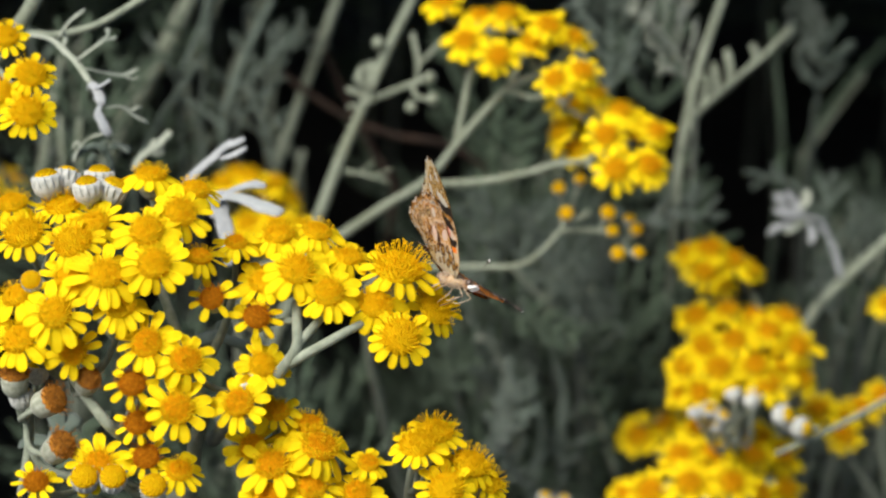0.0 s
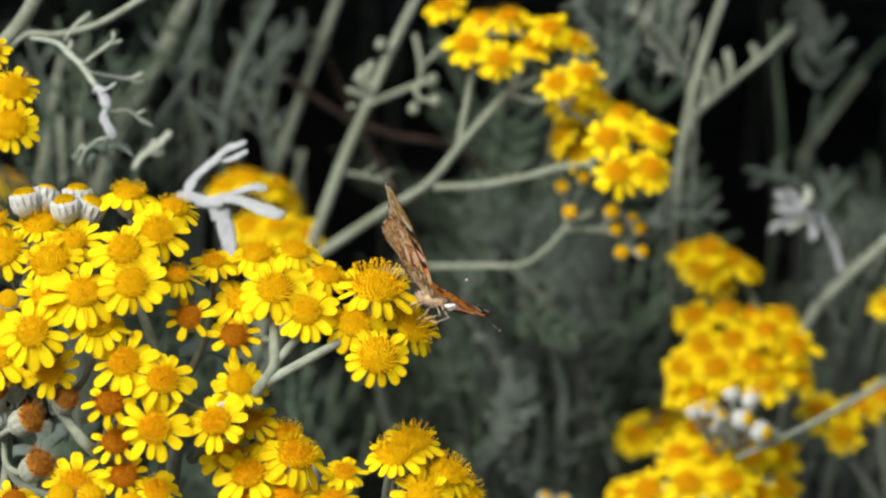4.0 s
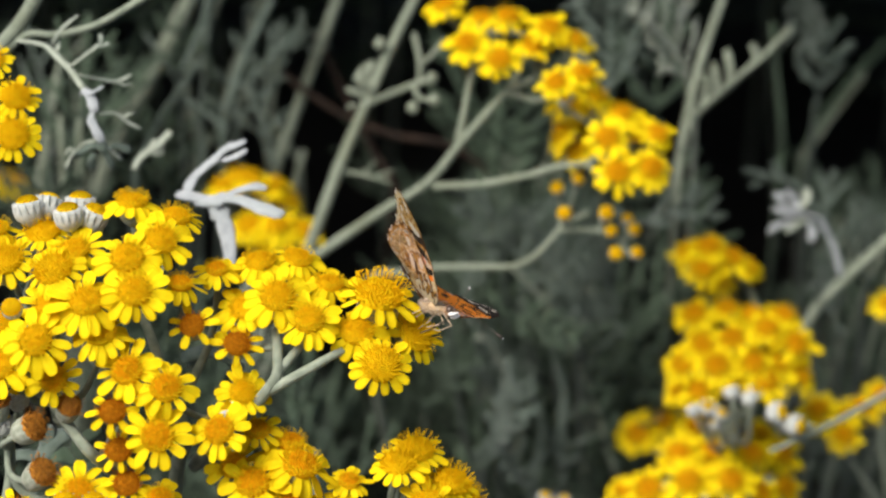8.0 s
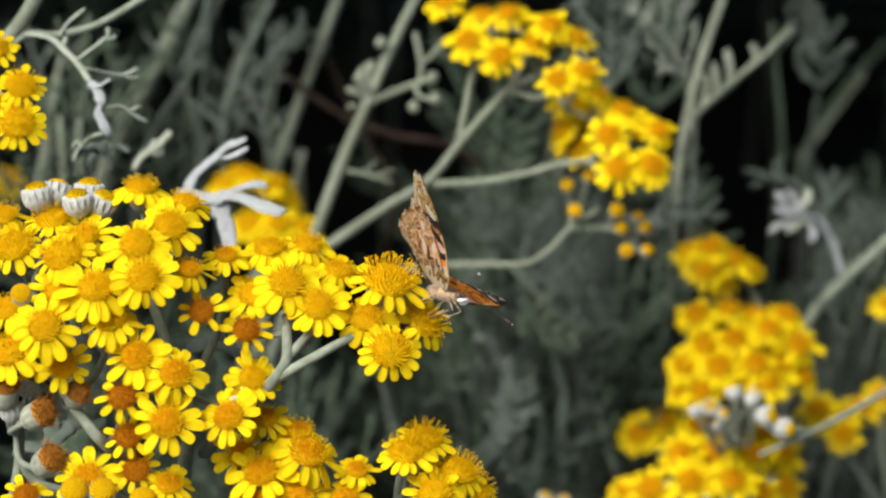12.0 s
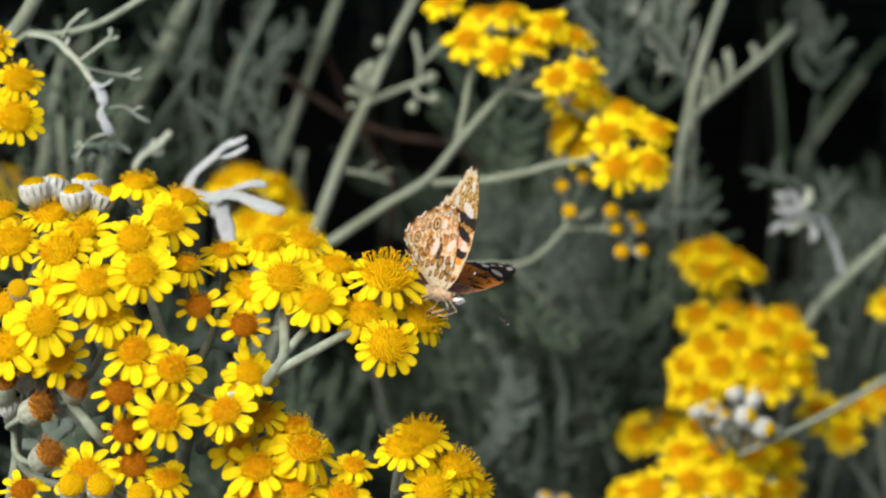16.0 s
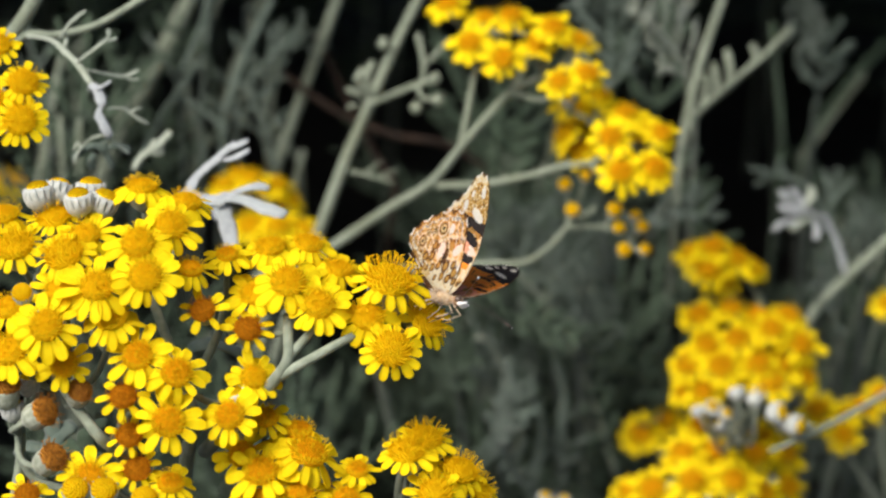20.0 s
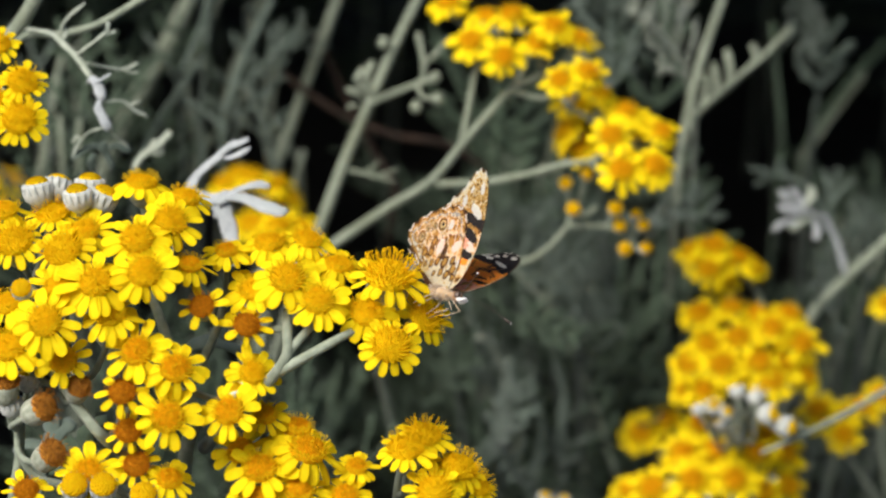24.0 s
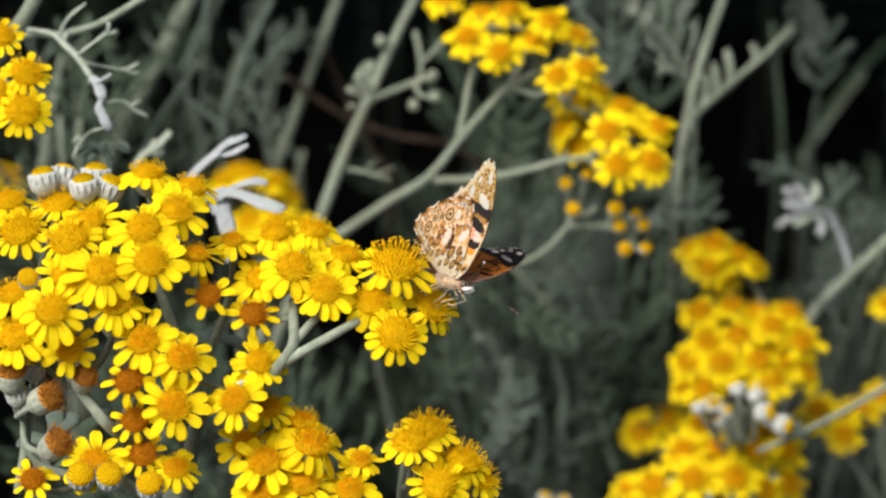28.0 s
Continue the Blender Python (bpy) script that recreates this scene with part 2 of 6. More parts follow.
PETALS = [petal_mesh(i) for i in range(6)]
DISCS = [disc_mesh(10 + i) for i in range(3)]
DISCS_RIPE = [disc_mesh(50 + i, ripe=True) for i in range(2)]
DISCS_FRESH = [disc_mesh(60 + i, fresh=True) for i in range(2)]
DISCS_OLD = [disc_mesh(20 + i, old=True) for i in range(2)]
DISCS_BROWN = [disc_mesh(30 + i, withered=True) for i in range(2)]
DISC_BUD = disc_mesh(40, bud=True)
DISC_YOUNG = disc_mesh(41, bud=True, tip=0.76)
CUP_MESH, CUP_WHITE_MESH = cup_mesh(), cup_mesh(True)


def flower_head(parent, row, state):
    """One head under its stem: cup, disc and petals. Returns the foot of the cup and its direction, in world metres."""
    u, v, w, az, el, size = row
    axis = facing(az + rnd.uniform(-4, 4), el + rnd.uniform(-4, 4))
    place = at(u, v, w) - axis * (1.3 * MM * size)
    if state in ("bud", "young"):
        size *= 0.82
    turn = axis.to_track_quat("Z", "Y").to_matrix().to_4x4()
    local = Matrix.Translation(place - parent.location) @ turn @ Matrix.Rotation(rnd.uniform(0, 6.28), 4, "Z") @ Matrix.Scale(size, 4)
    label = {"open": "", "ripe": "", "spiky": "", "old": "ageing flower head with darkening disc", "spent": "withered brown flower head", "bud": "felted bud opening into a yellow dome", "young": "white-felted bud with yellow tip"}[state]
    head = part("flower_head", CUP_WHITE_MESH if state in ("bud", "young") else CUP_MESH, parent, local, label)
    if state == "bud":
        part("disc", DISC_BUD, head)
    elif state == "young":
        part("disc", DISC_YOUNG, head)
    elif state == "spent":
        part("disc", rnd.choice(DISCS_BROWN), head)
    else:
        part("disc", rnd.choice(DISCS_OLD if state == "old" else DISCS_RIPE if state == "ripe" else DISCS_FRESH if state == "spiky" else DISCS), head)
        count = rnd.choice((13, 14, 14, 15)) if state in ("open", "spiky") else rnd.choice((11, 12, 13, 13)) if state == "ripe" else rnd.choice((7, 8, 9, 10))
        own, rough_turn = rnd.uniform(0.9, 1.06), rnd.uniform(10, 24)
        droop = rnd.uniform(4, 16) if el < 50 else rnd.uniform(14, 30)
        for i in range(count):
            c = 2 * math.pi * (i + rnd.uniform(-.22, .22)) / count
            k = own * rnd.uniform(0.82, 1.08) * (0.85 if state == "old" else 0.72 if state == "spiky" else 1.0)
            part("petal", rnd.choice(PETALS), head, Matrix.Rotation(c, 4, "Z") @ Matrix.Translation((2.9 * MM, 0, 0.1 * MM))
                 @ Matrix.Rotation(radians(droop + rnd.uniform(-1, 1) * rough_turn), 4, "Y") @ Matrix.Rotation(radians(rnd.uniform(-22, 22)), 4, "X") @ Matrix.Diagonal((k * 1.06, k * 1.13, k, 1)))
    return place - axis * (6.0 * MM * size), axis


def stem_part(name, parent, pts, radii, sides=8, mat=None, steps=5):
    """A smooth tapering stem through world points, under its thing."""
    line = smooth_line([Vector(p) - parent.location for p in pts], steps)
    n = len(line)
    r = [radii[0] + (radii[1] - radii[0]) * i / (n - 1) for i in range(n)]
    r = [x * (1 + 0.07 * noise.noise(p * 160)) for x, p in zip(r, line)]
    s = Sheet()
    s.tube(line, r, sides)
    return part(name, s.mesh(name, mat or STEM), parent)


def flowering_stem(name, base, crowns, nodes, limbs, label, group="flowering stems of the bush", thin=0.75):
    """A stem with branches and flower heads: crowns are (rows, state), nodes the forks that carry the stalks, limbs the branches between."""
    ob = thing(name, base, label, "flower", group)
    forks = [at(*n) for n in nodes]
    for pts, r0, r1 in limbs:
        stem_part("branch", ob, [p if isinstance(p, Vector) else at(*p) for p in pts], (r0 * MM, r1 * MM))
    for rows, state in crowns:
        for row in rows:
            foot, axis = flower_head(ob, row, state)
            fork = min(forks, key=lambda f: (f - foot).length + (0.010 if (f - foot).dot(axis) > -0.002 else 0))
            mid = foot.lerp(fork, 0.45) - axis * (fork - foot).length * 0.22
            stem_part("stalk", ob, [foot + axis * 0.0006, mid, fork], (thin * MM, thin * 1.25 * MM), 6, steps=4)
    return ob


FRONT_OPEN_1 = [
    (-73.0, 15.9, 8, 10, 72, 1), (-61.5, 12.1, 2, 22, 62, 0.95), (-64.0, 6.1, -8, 15, 33, 1),
    (-71.9, 1.9, -12, 0, 32, 1.05), (-86.0, 3.9, 0, -5, 42, 1), (-107.5, 9.1, 12, -10, 60, 1),
    (-69.5, -6.0, -16, 5, 28, 1.05), (-81.2, -8.3, -14, 0, 38, 1.05), (-90.2, -8.9, -10, -10, 42, 1),
    (-92.4, -17.4, -18, -5, 22, 1.05), (-78.2, -15.7, -12, 0, 52, 1), (-102.8, -23.6, -8, -20, 35, 1.1),
    (-104.1, -13.3, -2, -20, 50, 1),]
FRONT_OPEN_2 = [
    (-71.7, -24.5, -14, 0, 24, 1), (-62.1, -28.4, -16, 10, 24, 1), (-89.1, -27.0, -12, 0, 10, 0.9),
    (-64.0, -39.8, -18, 0, 14, 1.05), (-50.3, -38.6, -14, -15, 22, 0.95), (-64.2, -54.5, -10, 5, 45, 0.85),
    (-59.9, -4.1, -6, 10, 56, 0.8), (-52.0, -0.8, 2, 5, 55, 0.72), (-83.5, -53.2, -10, 0, 30, 1),]
FRONT_OPEN_3 = [
    (-42.1, 1.4, 6, -5, 60, 1), (-32.8, 2.1, 10, 22, 60, 0.95), (-36.9, -7.2, -6, 0, 32, 1.12),
    (-25.1, -4.1, 6, 22, 58, 0.9), (-29.4, -12.7, -8, 5, 36, 1.02), (-18.2, -15.5, -4, 8, 36, 1.05),
    (-45.5, -10.0, 0, -12, 40, 0.95), (-45.0, -30.0, -6, 18, 24, 0.85),]
FRONT_FLUFFY = [
    (-12.7, -6.3, 0, 10, 58, 1.55), (-3.7, -16.9, 4, 36, 32, 1.15), (-12.2, -23.2, -10, 4, 22, 1.22),
    (-94.6, 8.5, 8, -20, 58, 1.12), (-90.0, -0.5, -8, -8, 42, 1.22), (-102.8, 1.6, 0, -10, 45, 1.22),]
FRONT_OLD = [
    (-75.0, -34.1, -14, 0, 30, 0.85), (-74.0, -43.4, -10, 0, 32, 0.85), (-72.2, -51.4, -10, 5, 30, 0.85),
    (-57.1, -14.2, -8, -5, 30, 0.8), (-46.4, -18.6, -6, 8, 32, 0.85), (-98.4, -57.4, -8, 0, 40, 0.8),]
FRONT_SPENT = [
    (-85.7, -33.2, -8, 20, 40, 0.85), (-93.7, -38.2, -8, 58, 28, 1), (-91.7, -48.9, -8, 52, 30, 1),
    (-104.0, -31.8, -4, 10, 62, 1), (-101.4, -25.3, 2, 0, 50, 0.75),]
FRONT_BUD = [
    (-98.7, -9.8, -14, 0, 25, 0.8), (-85.9, -55.3, -16, 0, 35, 1.05), (-79.1, -55.3, -16, 5, 35, 1.05),
    (-70.1, -57.6, -14, 0, 40, 1.05),]
FRONT_CUP = [
    (-98.7, 16.3, 8, -35, 74, 1.22), (-93.6, 17.0, 13, 150, 74, 1.2), (-88.3, 14.4, 4, -15, 66, 1.16),
    (-85.9, 17.4, 11, 20, 78, 1.2), (-81.2, 14.0, 8, 65, 60, 1.2),
    (-49.4, -33.0, -10, -40, 60, 0.8), (-103.4, -35.8, 0, -10, 74, 0.95), (-100.0, -30.0, 4, 10, 74, 0.95),]
LOW_OPEN_1 = [
    (-42.6, -39.7, 0, 0, 48, 0.85), (-34.9, -42.5, 2, 10, 62, 1), (-31.5, -47.3, -6, 22, 50, 1.2),
    (-43.1, -51.8, -8, -5, 32, 1.05), (-33.6, -56.9, -8, 5, 35, 0.95), (-20.4, -52.0, -2, 15, 45, 0.7),
    (-48.4, -48.4, 0, -15, 30, 0.95), (-23.0, -58.6, -6, 0, 32, 0.9), (-43.8, -59.1, -8, 0, 30, 1),]
LOW_OPEN_2 = [
    (-4.4, -44.6, 6, 14, 60, 1.15), (-8.9, -47.4, 0, -8, 56, 1.15), (4.2, -52.3, 4, 22, 56, 1.2),
    (8.5, -56.8, 6, 40, 45, 1), (-1.9, -57.8, -4, 0, 34, 1.1),]
SIDE_OPEN = [
    (-106.0, 41.8, 32, 10, 28, 1), (-106.5, 31.9, 28, 5, 25, 1.1), (-113.3, 51.6, 36, 10, 40, 0.9),
    (-114.4, 37.2, 34, 0, 30, 0.9),]
UP_OPEN = [
    (7.6, 67.1, 200, -10, 28, 0.95), (18.2, 61.5, 195, 0, 26, 0.95), (34.4, 72.2, 200, 10, 40, 0.95),
    (29.3, 66.8, 205, 0, 45, 0.85), (35.7, 54.0, 190, -10, 35, 0.85), (45.1, 57.0, 195, 15, 40, 0.95),
    (57.4, 45.2, 200, 10, 55, 0.95), (51.8, 36.3, 188, -5, 25, 0.95), (54.9, 25.4, 185, 0, 25, 1.0),
    (66.1, 26.8, 188, 18, 25, 1.0), (68.9, 38.2, 198, 25, 40, 0.9), (62.3, 40.9, 205, 5, 40, 0.85),
    (21.0, 76.6, 205, 0, 50, 0.95), (12.9, 76.3, 210, 0, 55, 0.85), (0.4, 81.0, 215, -20, 50, 0.95),
    (43.1, 68.6, 205, 30, 45, 0.9),]
UP_BACK = [
    (41.9, 49.4, 225, 0, 45, 1.04), (38.7, 40.2, 228, -60, 32, 1.04), (44.3, 34.6, 228, -55, 30, 1.04),
    (50.9, 51.8, 220, 10, 60, 0.85),
    (41.9, 48.5, 232, -70, 20, 1.05), (38.7, 38.5, 236, -70, 22, 1.05), (46.7, 43.2, 238, -60, 30, 1.05), (44.3, 34.3, 234, -55, 12, 0.9),]
SPRIG_BUD = [
    (39.9, 21.1, 210, -10, 18, 0.73), (47.1, 23.9, 212, 0, 25, 0.65), (42.2, 12.7, 205, -5, 15, 0.77),
    (55.9, 12.9, 205, 0, 20, 0.82), (57.4, 7.1, 208, 0, 15, 0.69), (65.4, 7.5, 210, 10, 18, 0.69),
    (59.0, -0.4, 205, 0, 10, 0.77), (66.1, 0.2, 208, 20, 25, 0.69), (63.3, 11.5, 214, 5, 50, 0.65),]
RIGHT_OPEN_1 = [
    (86.2, 0.2, 275, -20, 52, 1.05), (92.7, 1.8, 270, 0, 56, 1.14), (90.7, -6.0, 266, 0, 40, 1.14),
    (100.8, -2.2, 272, 15, 50, 1.05), (108.0, -5.7, 276, 35, 40, 0.85), (97.1, -10.0, 274, 5, 30, 0.91),
    (86.8, -21.6, 262, -20, 46, 1.05), (98.5, -19.3, 266, 0, 62, 0.98), (107.3, -21.6, 266, 0, 55, 0.98),
    (118.4, -21.6, 266, 20, 55, 1.05), (121.8, -31.8, 258, 25, 36, 1.12), (111.3, -26.4, 256, 5, 45, 1.05),
    (98.9, -29.7, 252, -5, 38, 1.05), (89.3, -31.8, 256, -15, 40, 1.03), (82.4, -38.7, 256, -25, 36, 1.05),
    (93.1, -38.9, 248, -5, 32, 1.12),]
RIGHT_OPEN_2 = [
    (87.6, -47.5, 254, -15, 25, 0.98), (105.9, -38.0, 250, 5, 34, 1.03), (110.5, -44.2, 250, 10, 26, 1.03),
    (123.4, -42.8, 260, 30, 26, 0.98), (99.8, -42.4, 252, 0, 30, 0.91), (116.6, -38.4, 258, 15, 40, 0.98),
    (81.6, -48.3, 262, -30, 24, 0.8), (120.3, -29.1, 268, 20, 60, 0.91),]
RIGHT_BUD = [
    (95.1, -44.8, 226, -150, 68, 0.84), (101.0, -47.0, 226, -160, 62, 0.84), (104.4, -46.0, 228, 35, 50, 0.8),
    (82.5, -51.1, 226, -150, 64, 0.76), (87.8, -50.9, 224, 10, 40, 0.88), (92.6, -53.2, 224, 25, 35, 0.8),
    (89.6, -56.1, 228, -60, 55, 0.71),]
SWING_BUD = [
    (105.1, -52.6, 195, 55, 12, 1.1), (111.0, -57.4, 195, 50, -5, 1.1), (108.3, -55.0, 205, 40, 35, 0.9),]
LOW_RIGHT = [
    (73.2, -68.6, 340, -20, 35, 1.14), (83.2, -63.5, 345, -5, 50, 1.14), (81.0, -69.0, 255, 0, 30, 1.1),
    (92.6, -68.5, 260, 0, 40, 1.05), (108.5, -70.6, 275, 5, 40, 1.1), (69.9, -80.5, 250, -10, 35, 1.2),
    (83.3, -77.6, 245, 0, 28, 1.14), (97.7, -77.3, 245, 5, 30, 1.14), (108.7, -82.4, 255, 15, 35, 1.05),
    (63.5, -81.9, 265, -25, 40, 1.1), (90.2, -75.6, 252, 0, 45, 0.94), (121.2, -71.8, 290, 20, 35, 1.05),
    (121.5, -83.4, 285, 20, 30, 1.05), (89.2, -61.2, 280, 0, 50, 0.94), (106.7, -63.4, 285, 10, 50, 0.94),
    (90.9, -65.5, 290, -10, 40, 1.0), (103.5, -67.0, 292, 0, 42, 1.0), (114.1, -65.9, 296, 15, 40, 1.0),]
FAR_RIGHT = [
    (134.4, -56.8, 300, -10, 40, 1.03), (143.1, -65.8, 295, 0, 25, 0.97), (151.5, -55.7, 305, 10, 45, 1.03),
    (158.5, -51.8, 305, 15, 45, 1.03), (146.5, -58.0, 310, 0, 55, 0.97), (161.9, -19.2, 310, 0, 45, 0.97),]
LEFT_BACK = [
    (-78.7, 24.9, 300, -10, 60, 1.05), (-69.6, 27.5, 300, 0, 64, 1.1), (-60.8, 25.0, 304, 20, 58, 1.05),
    (-55.5, 19.6, 308, 30, 45, 0.85), (-69.6, 9.9, 300, -5, 45, 1.1), (-59.2, 9.9, 296, 10, 48, 1.1),
    (-50.4, 8.3, 300, 20, 48, 1.05), (-74.7, 28.9, 312, -10, 70, 1.0), (-65.0, 6.7, 306, 0, 40, 1.0),
    (-157.7, 27.0, 330, 10, 60, 1.1), (-165.0, 28.4, 330, -10, 60, 1.1),]
LOW_BACK = [
    (33.8, -80.5, 230, 0, 55, 0.8), (40.4, -81.8, 232, 10, 50, 0.75), (35.4, -83.3, 225, 0, 30, 0.9),]

front = flowering_stem(
    "flowering_stem", Vector((-0.045, 0.07, 0)),
    [(FRONT_OPEN_1, "open"), (FRONT_OPEN_2, "ripe"), (FRONT_OPEN_3, "open"), (FRONT_FLUFFY, "spiky"), (FRONT_OLD, "old"), (FRONT_SPENT, "spent"), (FRONT_BUD, "bud"), (FRONT_CUP, "young")],
    [(-37.1, -20.0, -2), (-12.9, -18.0, 10), (-5.8, -20.6, 14), (-19.5, -20.2, 2), (-30.2, -17.7, 0), (-38.8, -13.5, 8), (-46.7, -37.9, 4), (-63.3, -36.1, 20), (-81.7, -27.8, 22), (-89.0, -16.7, 24), (-101.9, -8.3, 26), (-74.5, -8.2, 20), (-67.3, -4.0, 18), (-92.8, -34.3, 12), (-81.2, -47.7, 8), (-103.4, -43.8, 10), (-100.3, -34.5, 16), (-93.5, 5.8, 26), (-53.4, -11.0, 18), (-83.7, -55.7, 6)],
    [([(-46.6, -37.8, 2), (-42.1, -33.4, -4), (-37.1, -26.8, -8), (-36.9, -21.2, -6), (-37.4, -16.1, 0)], 1.7, 1.1),
     ([(-37.4, -26.5, -8), (-32.6, -21.0, -6), (-29.3, -16.8, -2)], 1.2, 0.94),
     ([(-39.0, -30.3, -6), (-35.8, -28.5, -8), (-29.8, -25.2, -8), (-23.0, -21.5, -6), (-18.4, -19.8, 0), (-12.9, -18.0, 10), (-5.8, -20.6, 14)], 1.4, 0.85),
     ([(-61.0, -51.7, 40), (-53.4, -44.3, 18), (-46.6, -37.8, 2)], 1.9, 1.8),
     ([(-67.8, -67.1, 50), (-64.7, -51.2, 34), (-61.6, -43.4, 24), (-63.3, -36.1, 20), (-67.5, -25.0, 20), (-71.7, -13.8, 20), (-74.5, -8.2, 20)], 2.1, 1),
     ([(-69.7, -63.2, 40), (-79.9, -46.9, -2), (-85.0, -40.7, -4), (-90.6, -33.5, -2), (-94.3, -28.4, 4), (-101.9, -8.3, 26)], 1.5, 1),
     ([(-64.3, -45.2, 30), (-74.0, -39.4, 28), (-81.7, -27.8, 22), (-89.0, -16.7, 24), (-93.5, 5.8, 26)], 1.6, 0.94),
     ([(-63.3, -36.1, 20), (-56.3, -22.2, 20), (-53.4, -11.0, 18)], 1.3, 0.85),
     ([(-81.5, -60.2, 10), (-99.7, -56.3, 12), (-103.4, -43.8, 10), (-100.3, -34.5, 16)], 1.2, 0.85),
     ([(-105.5, -63.4, 14), (-103.1, -49.4, 12), (-103.4, -41.0, 10), (-108.6, -35.6, 12)], 1.2, 0.94)]
    + [([*[(-67.8, -66.4, 50), (-75.1, -88.3, 90)], Vector((-0.055, 0.085, 0.12)), Vector((-0.045, 0.07, -0.03))], 2.1, 3.6)],
    "crowded yellow daisy heads on a grey-felted branching stem")
low = flowering_stem(
    "flowering_stem", Vector((0.0, 0.09, 0)),
    [(LOW_OPEN_1, "ripe"), (LOW_OPEN_2, "spiky")],
    [(-39.2, -54.6, 24), (-31.2, -61.2, 20), (-20.0, -63.8, 18), (-11.0, -61.0, 18), (-1.9, -64.8, 14), (-46.4, -58.2, 18)],
    [([(-31.7, -73.5, 30), (-39.2, -54.6, 24)], 1.8, 1.0), ([(-26.1, -76.4, 30), (-31.2, -61.2, 20)], 1.6, 1.0), ([(-20.4, -76.4, 30), (-20.0, -63.8, 18)], 1.4, 1.0),
     ([(-11.9, -76.4, 30), (-11.0, -61.0, 18), (-9.9, -53.5, 12)], 1.5, 1.0), ([(-9.1, -76.4, 30), (-1.9, -64.8, 14)], 1.5, 1.0), ([(-37.4, -73.5, 30), (-46.4, -58.2, 18)], 1.5, 1.0)]
    + [([*[(-13.3, -77.8, 30), (-24.0, -90.5, 50)], Vector((-0.01, 0.08, 0.12)), Vector((0.0, 0.09, -0.03))], 2.2, 3.6),
       ([*[(-37.4, -72.1, 30), (-26.2, -77.3, 32), (-13.3, -77.8, 30), (-7.7, -75.0, 30)]], 1.8, 1.6)],
    "low yellow daisy heads on a grey stem")
side = flowering_stem(
    "flowering_stem", Vector((-0.14, 0.08, 0)), [(SIDE_OPEN, "spiky")],
    [(-120.1, 33.7, 48), (-118.6, 45.3, 48)],
    [([(-125.3, 16.5, 60), (-120.1, 33.7, 48), (-118.6, 45.3, 48)], 1.5, 0.9)] + [([*[(-125.3, 16.5, 60), (-126.8, -23.6, 60)], Vector((-0.14, 0.07, 0.12)), Vector((-0.14, 0.08, -0.03))], 1.6, 3.2)],
    "pair of yellow daisy heads on a thin grey stem")
upper = flowering_stem(
    "flowering_stem", Vector((-0.03, 0.30, 0)),
    [(UP_OPEN, "ripe"), (UP_BACK, "open")],
    [(10.1, 58.1, 205), (21.1, 51.1, 208), (32.3, 57.0, 215), (39.6, 46.9, 215), (46.3, 28.2, 205), (53.8, 29.3, 208), (61.4, 33.1, 212), (27.1, 70.7, 225), (16.0, 72.5, 225), (46.9, 42.3, 215)],
    [([(-42.3, -1.7, 240), (-29.8, 6.7, 232), (-17.4, 14.7, 225), (-4.4, 22.5, 215), (5.6, 34.3, 208), (13.8, 43.7, 206), (21.1, 51.1, 208), (32.3, 57.0, 215)], 1.8, 1),
     ([(5.1, 34.7, 208), (6.9, 43.7, 206), (9.8, 59.6, 205)], 1.2, 0.86),
     ([(-2.9, 21.1, 215), (12.1, 21.7, 212), (26.5, 24.2, 208), (37.7, 27.3, 205), (46.3, 28.2, 205), (61.4, 33.1, 212)], 1.3, 0.86),
     ([(21.1, 51.1, 208), (26.9, 62.9, 220), (27.1, 70.7, 225), (16.0, 72.5, 225)], 0.94, 0.7), ([(32.3, 57.0, 215), (39.6, 46.9, 215), (46.9, 42.3, 215)], 0.94, 0.7)]
    + [([*[(-41.9, -1.3, 240), (-69.3, -23.3, 270)], Vector((-0.06, 0.30, 0.14)), Vector((-0.03, 0.30, -0.03))], 1.9, 3.3)],
    "arching grey stem with rows of yellow daisy heads")
sprig = flowering_stem(
    "flowering_stem", Vector((0.02, 0.34, 0)), [(SPRIG_BUD, "bud")],
    [(41.3, 7.1, 212), (53.3, 6.6, 214), (61.5, 2.9, 214)],
    [([(-4.5, -5.4, 235), (12.2, -5.0, 225), (26.8, -4.6, 215), (34.9, 0.2, 212), (41.3, 7.1, 212), (50.5, 13.0, 214)], 1, 0.7), ([(40.4, 6.6, 212), (53.3, 6.6, 214), (61.5, 2.9, 214)], 0.7, 0.62)]
    + [([*[(-4.1, -5.4, 235), (-24.0, -23.0, 260)], Vector((0.0, 0.33, 0.12)), Vector((0.02, 0.34, -0.03))], 1.1, 2.3)],
    "thin grey sprig with small orange-yellow buds", thin=0.6)
right = flowering_stem(
    "flowering_stem", Vector((0.10, 0.36, 0)),
    [(RIGHT_OPEN_1, "ripe"), (RIGHT_OPEN_2, "ripe"), (RIGHT_BUD, "young")],
    [(98.4, -11.7, 282), (108.4, -13.7, 282), (92.0, -39.3, 278), (103.9, -41.3, 278), (115.7, -39.3, 278), (98.8, -62.3, 268)],
    [([(101.5, -82.1, 292), (98.8, -62.3, 268), (103.9, -41.3, 278), (98.4, -11.7, 282)], 2.0, 1.2), ([(101.9, -68.9, 278), (115.7, -39.3, 278), (108.4, -13.7, 282)], 1.6, 1.0),
     ([(98.4, -66.6, 274), (92.0, -39.3, 278)], 1.5, 1.0)]
    + [([*[(101.5, -81.0, 292), (103.8, -114.7, 312)], Vector((0.11, 0.36, 0.1)), Vector((0.11, 0.36, 0.1))], 2.2, 4.0)],
    "dense dome of yellow daisy heads with white-felted buds")
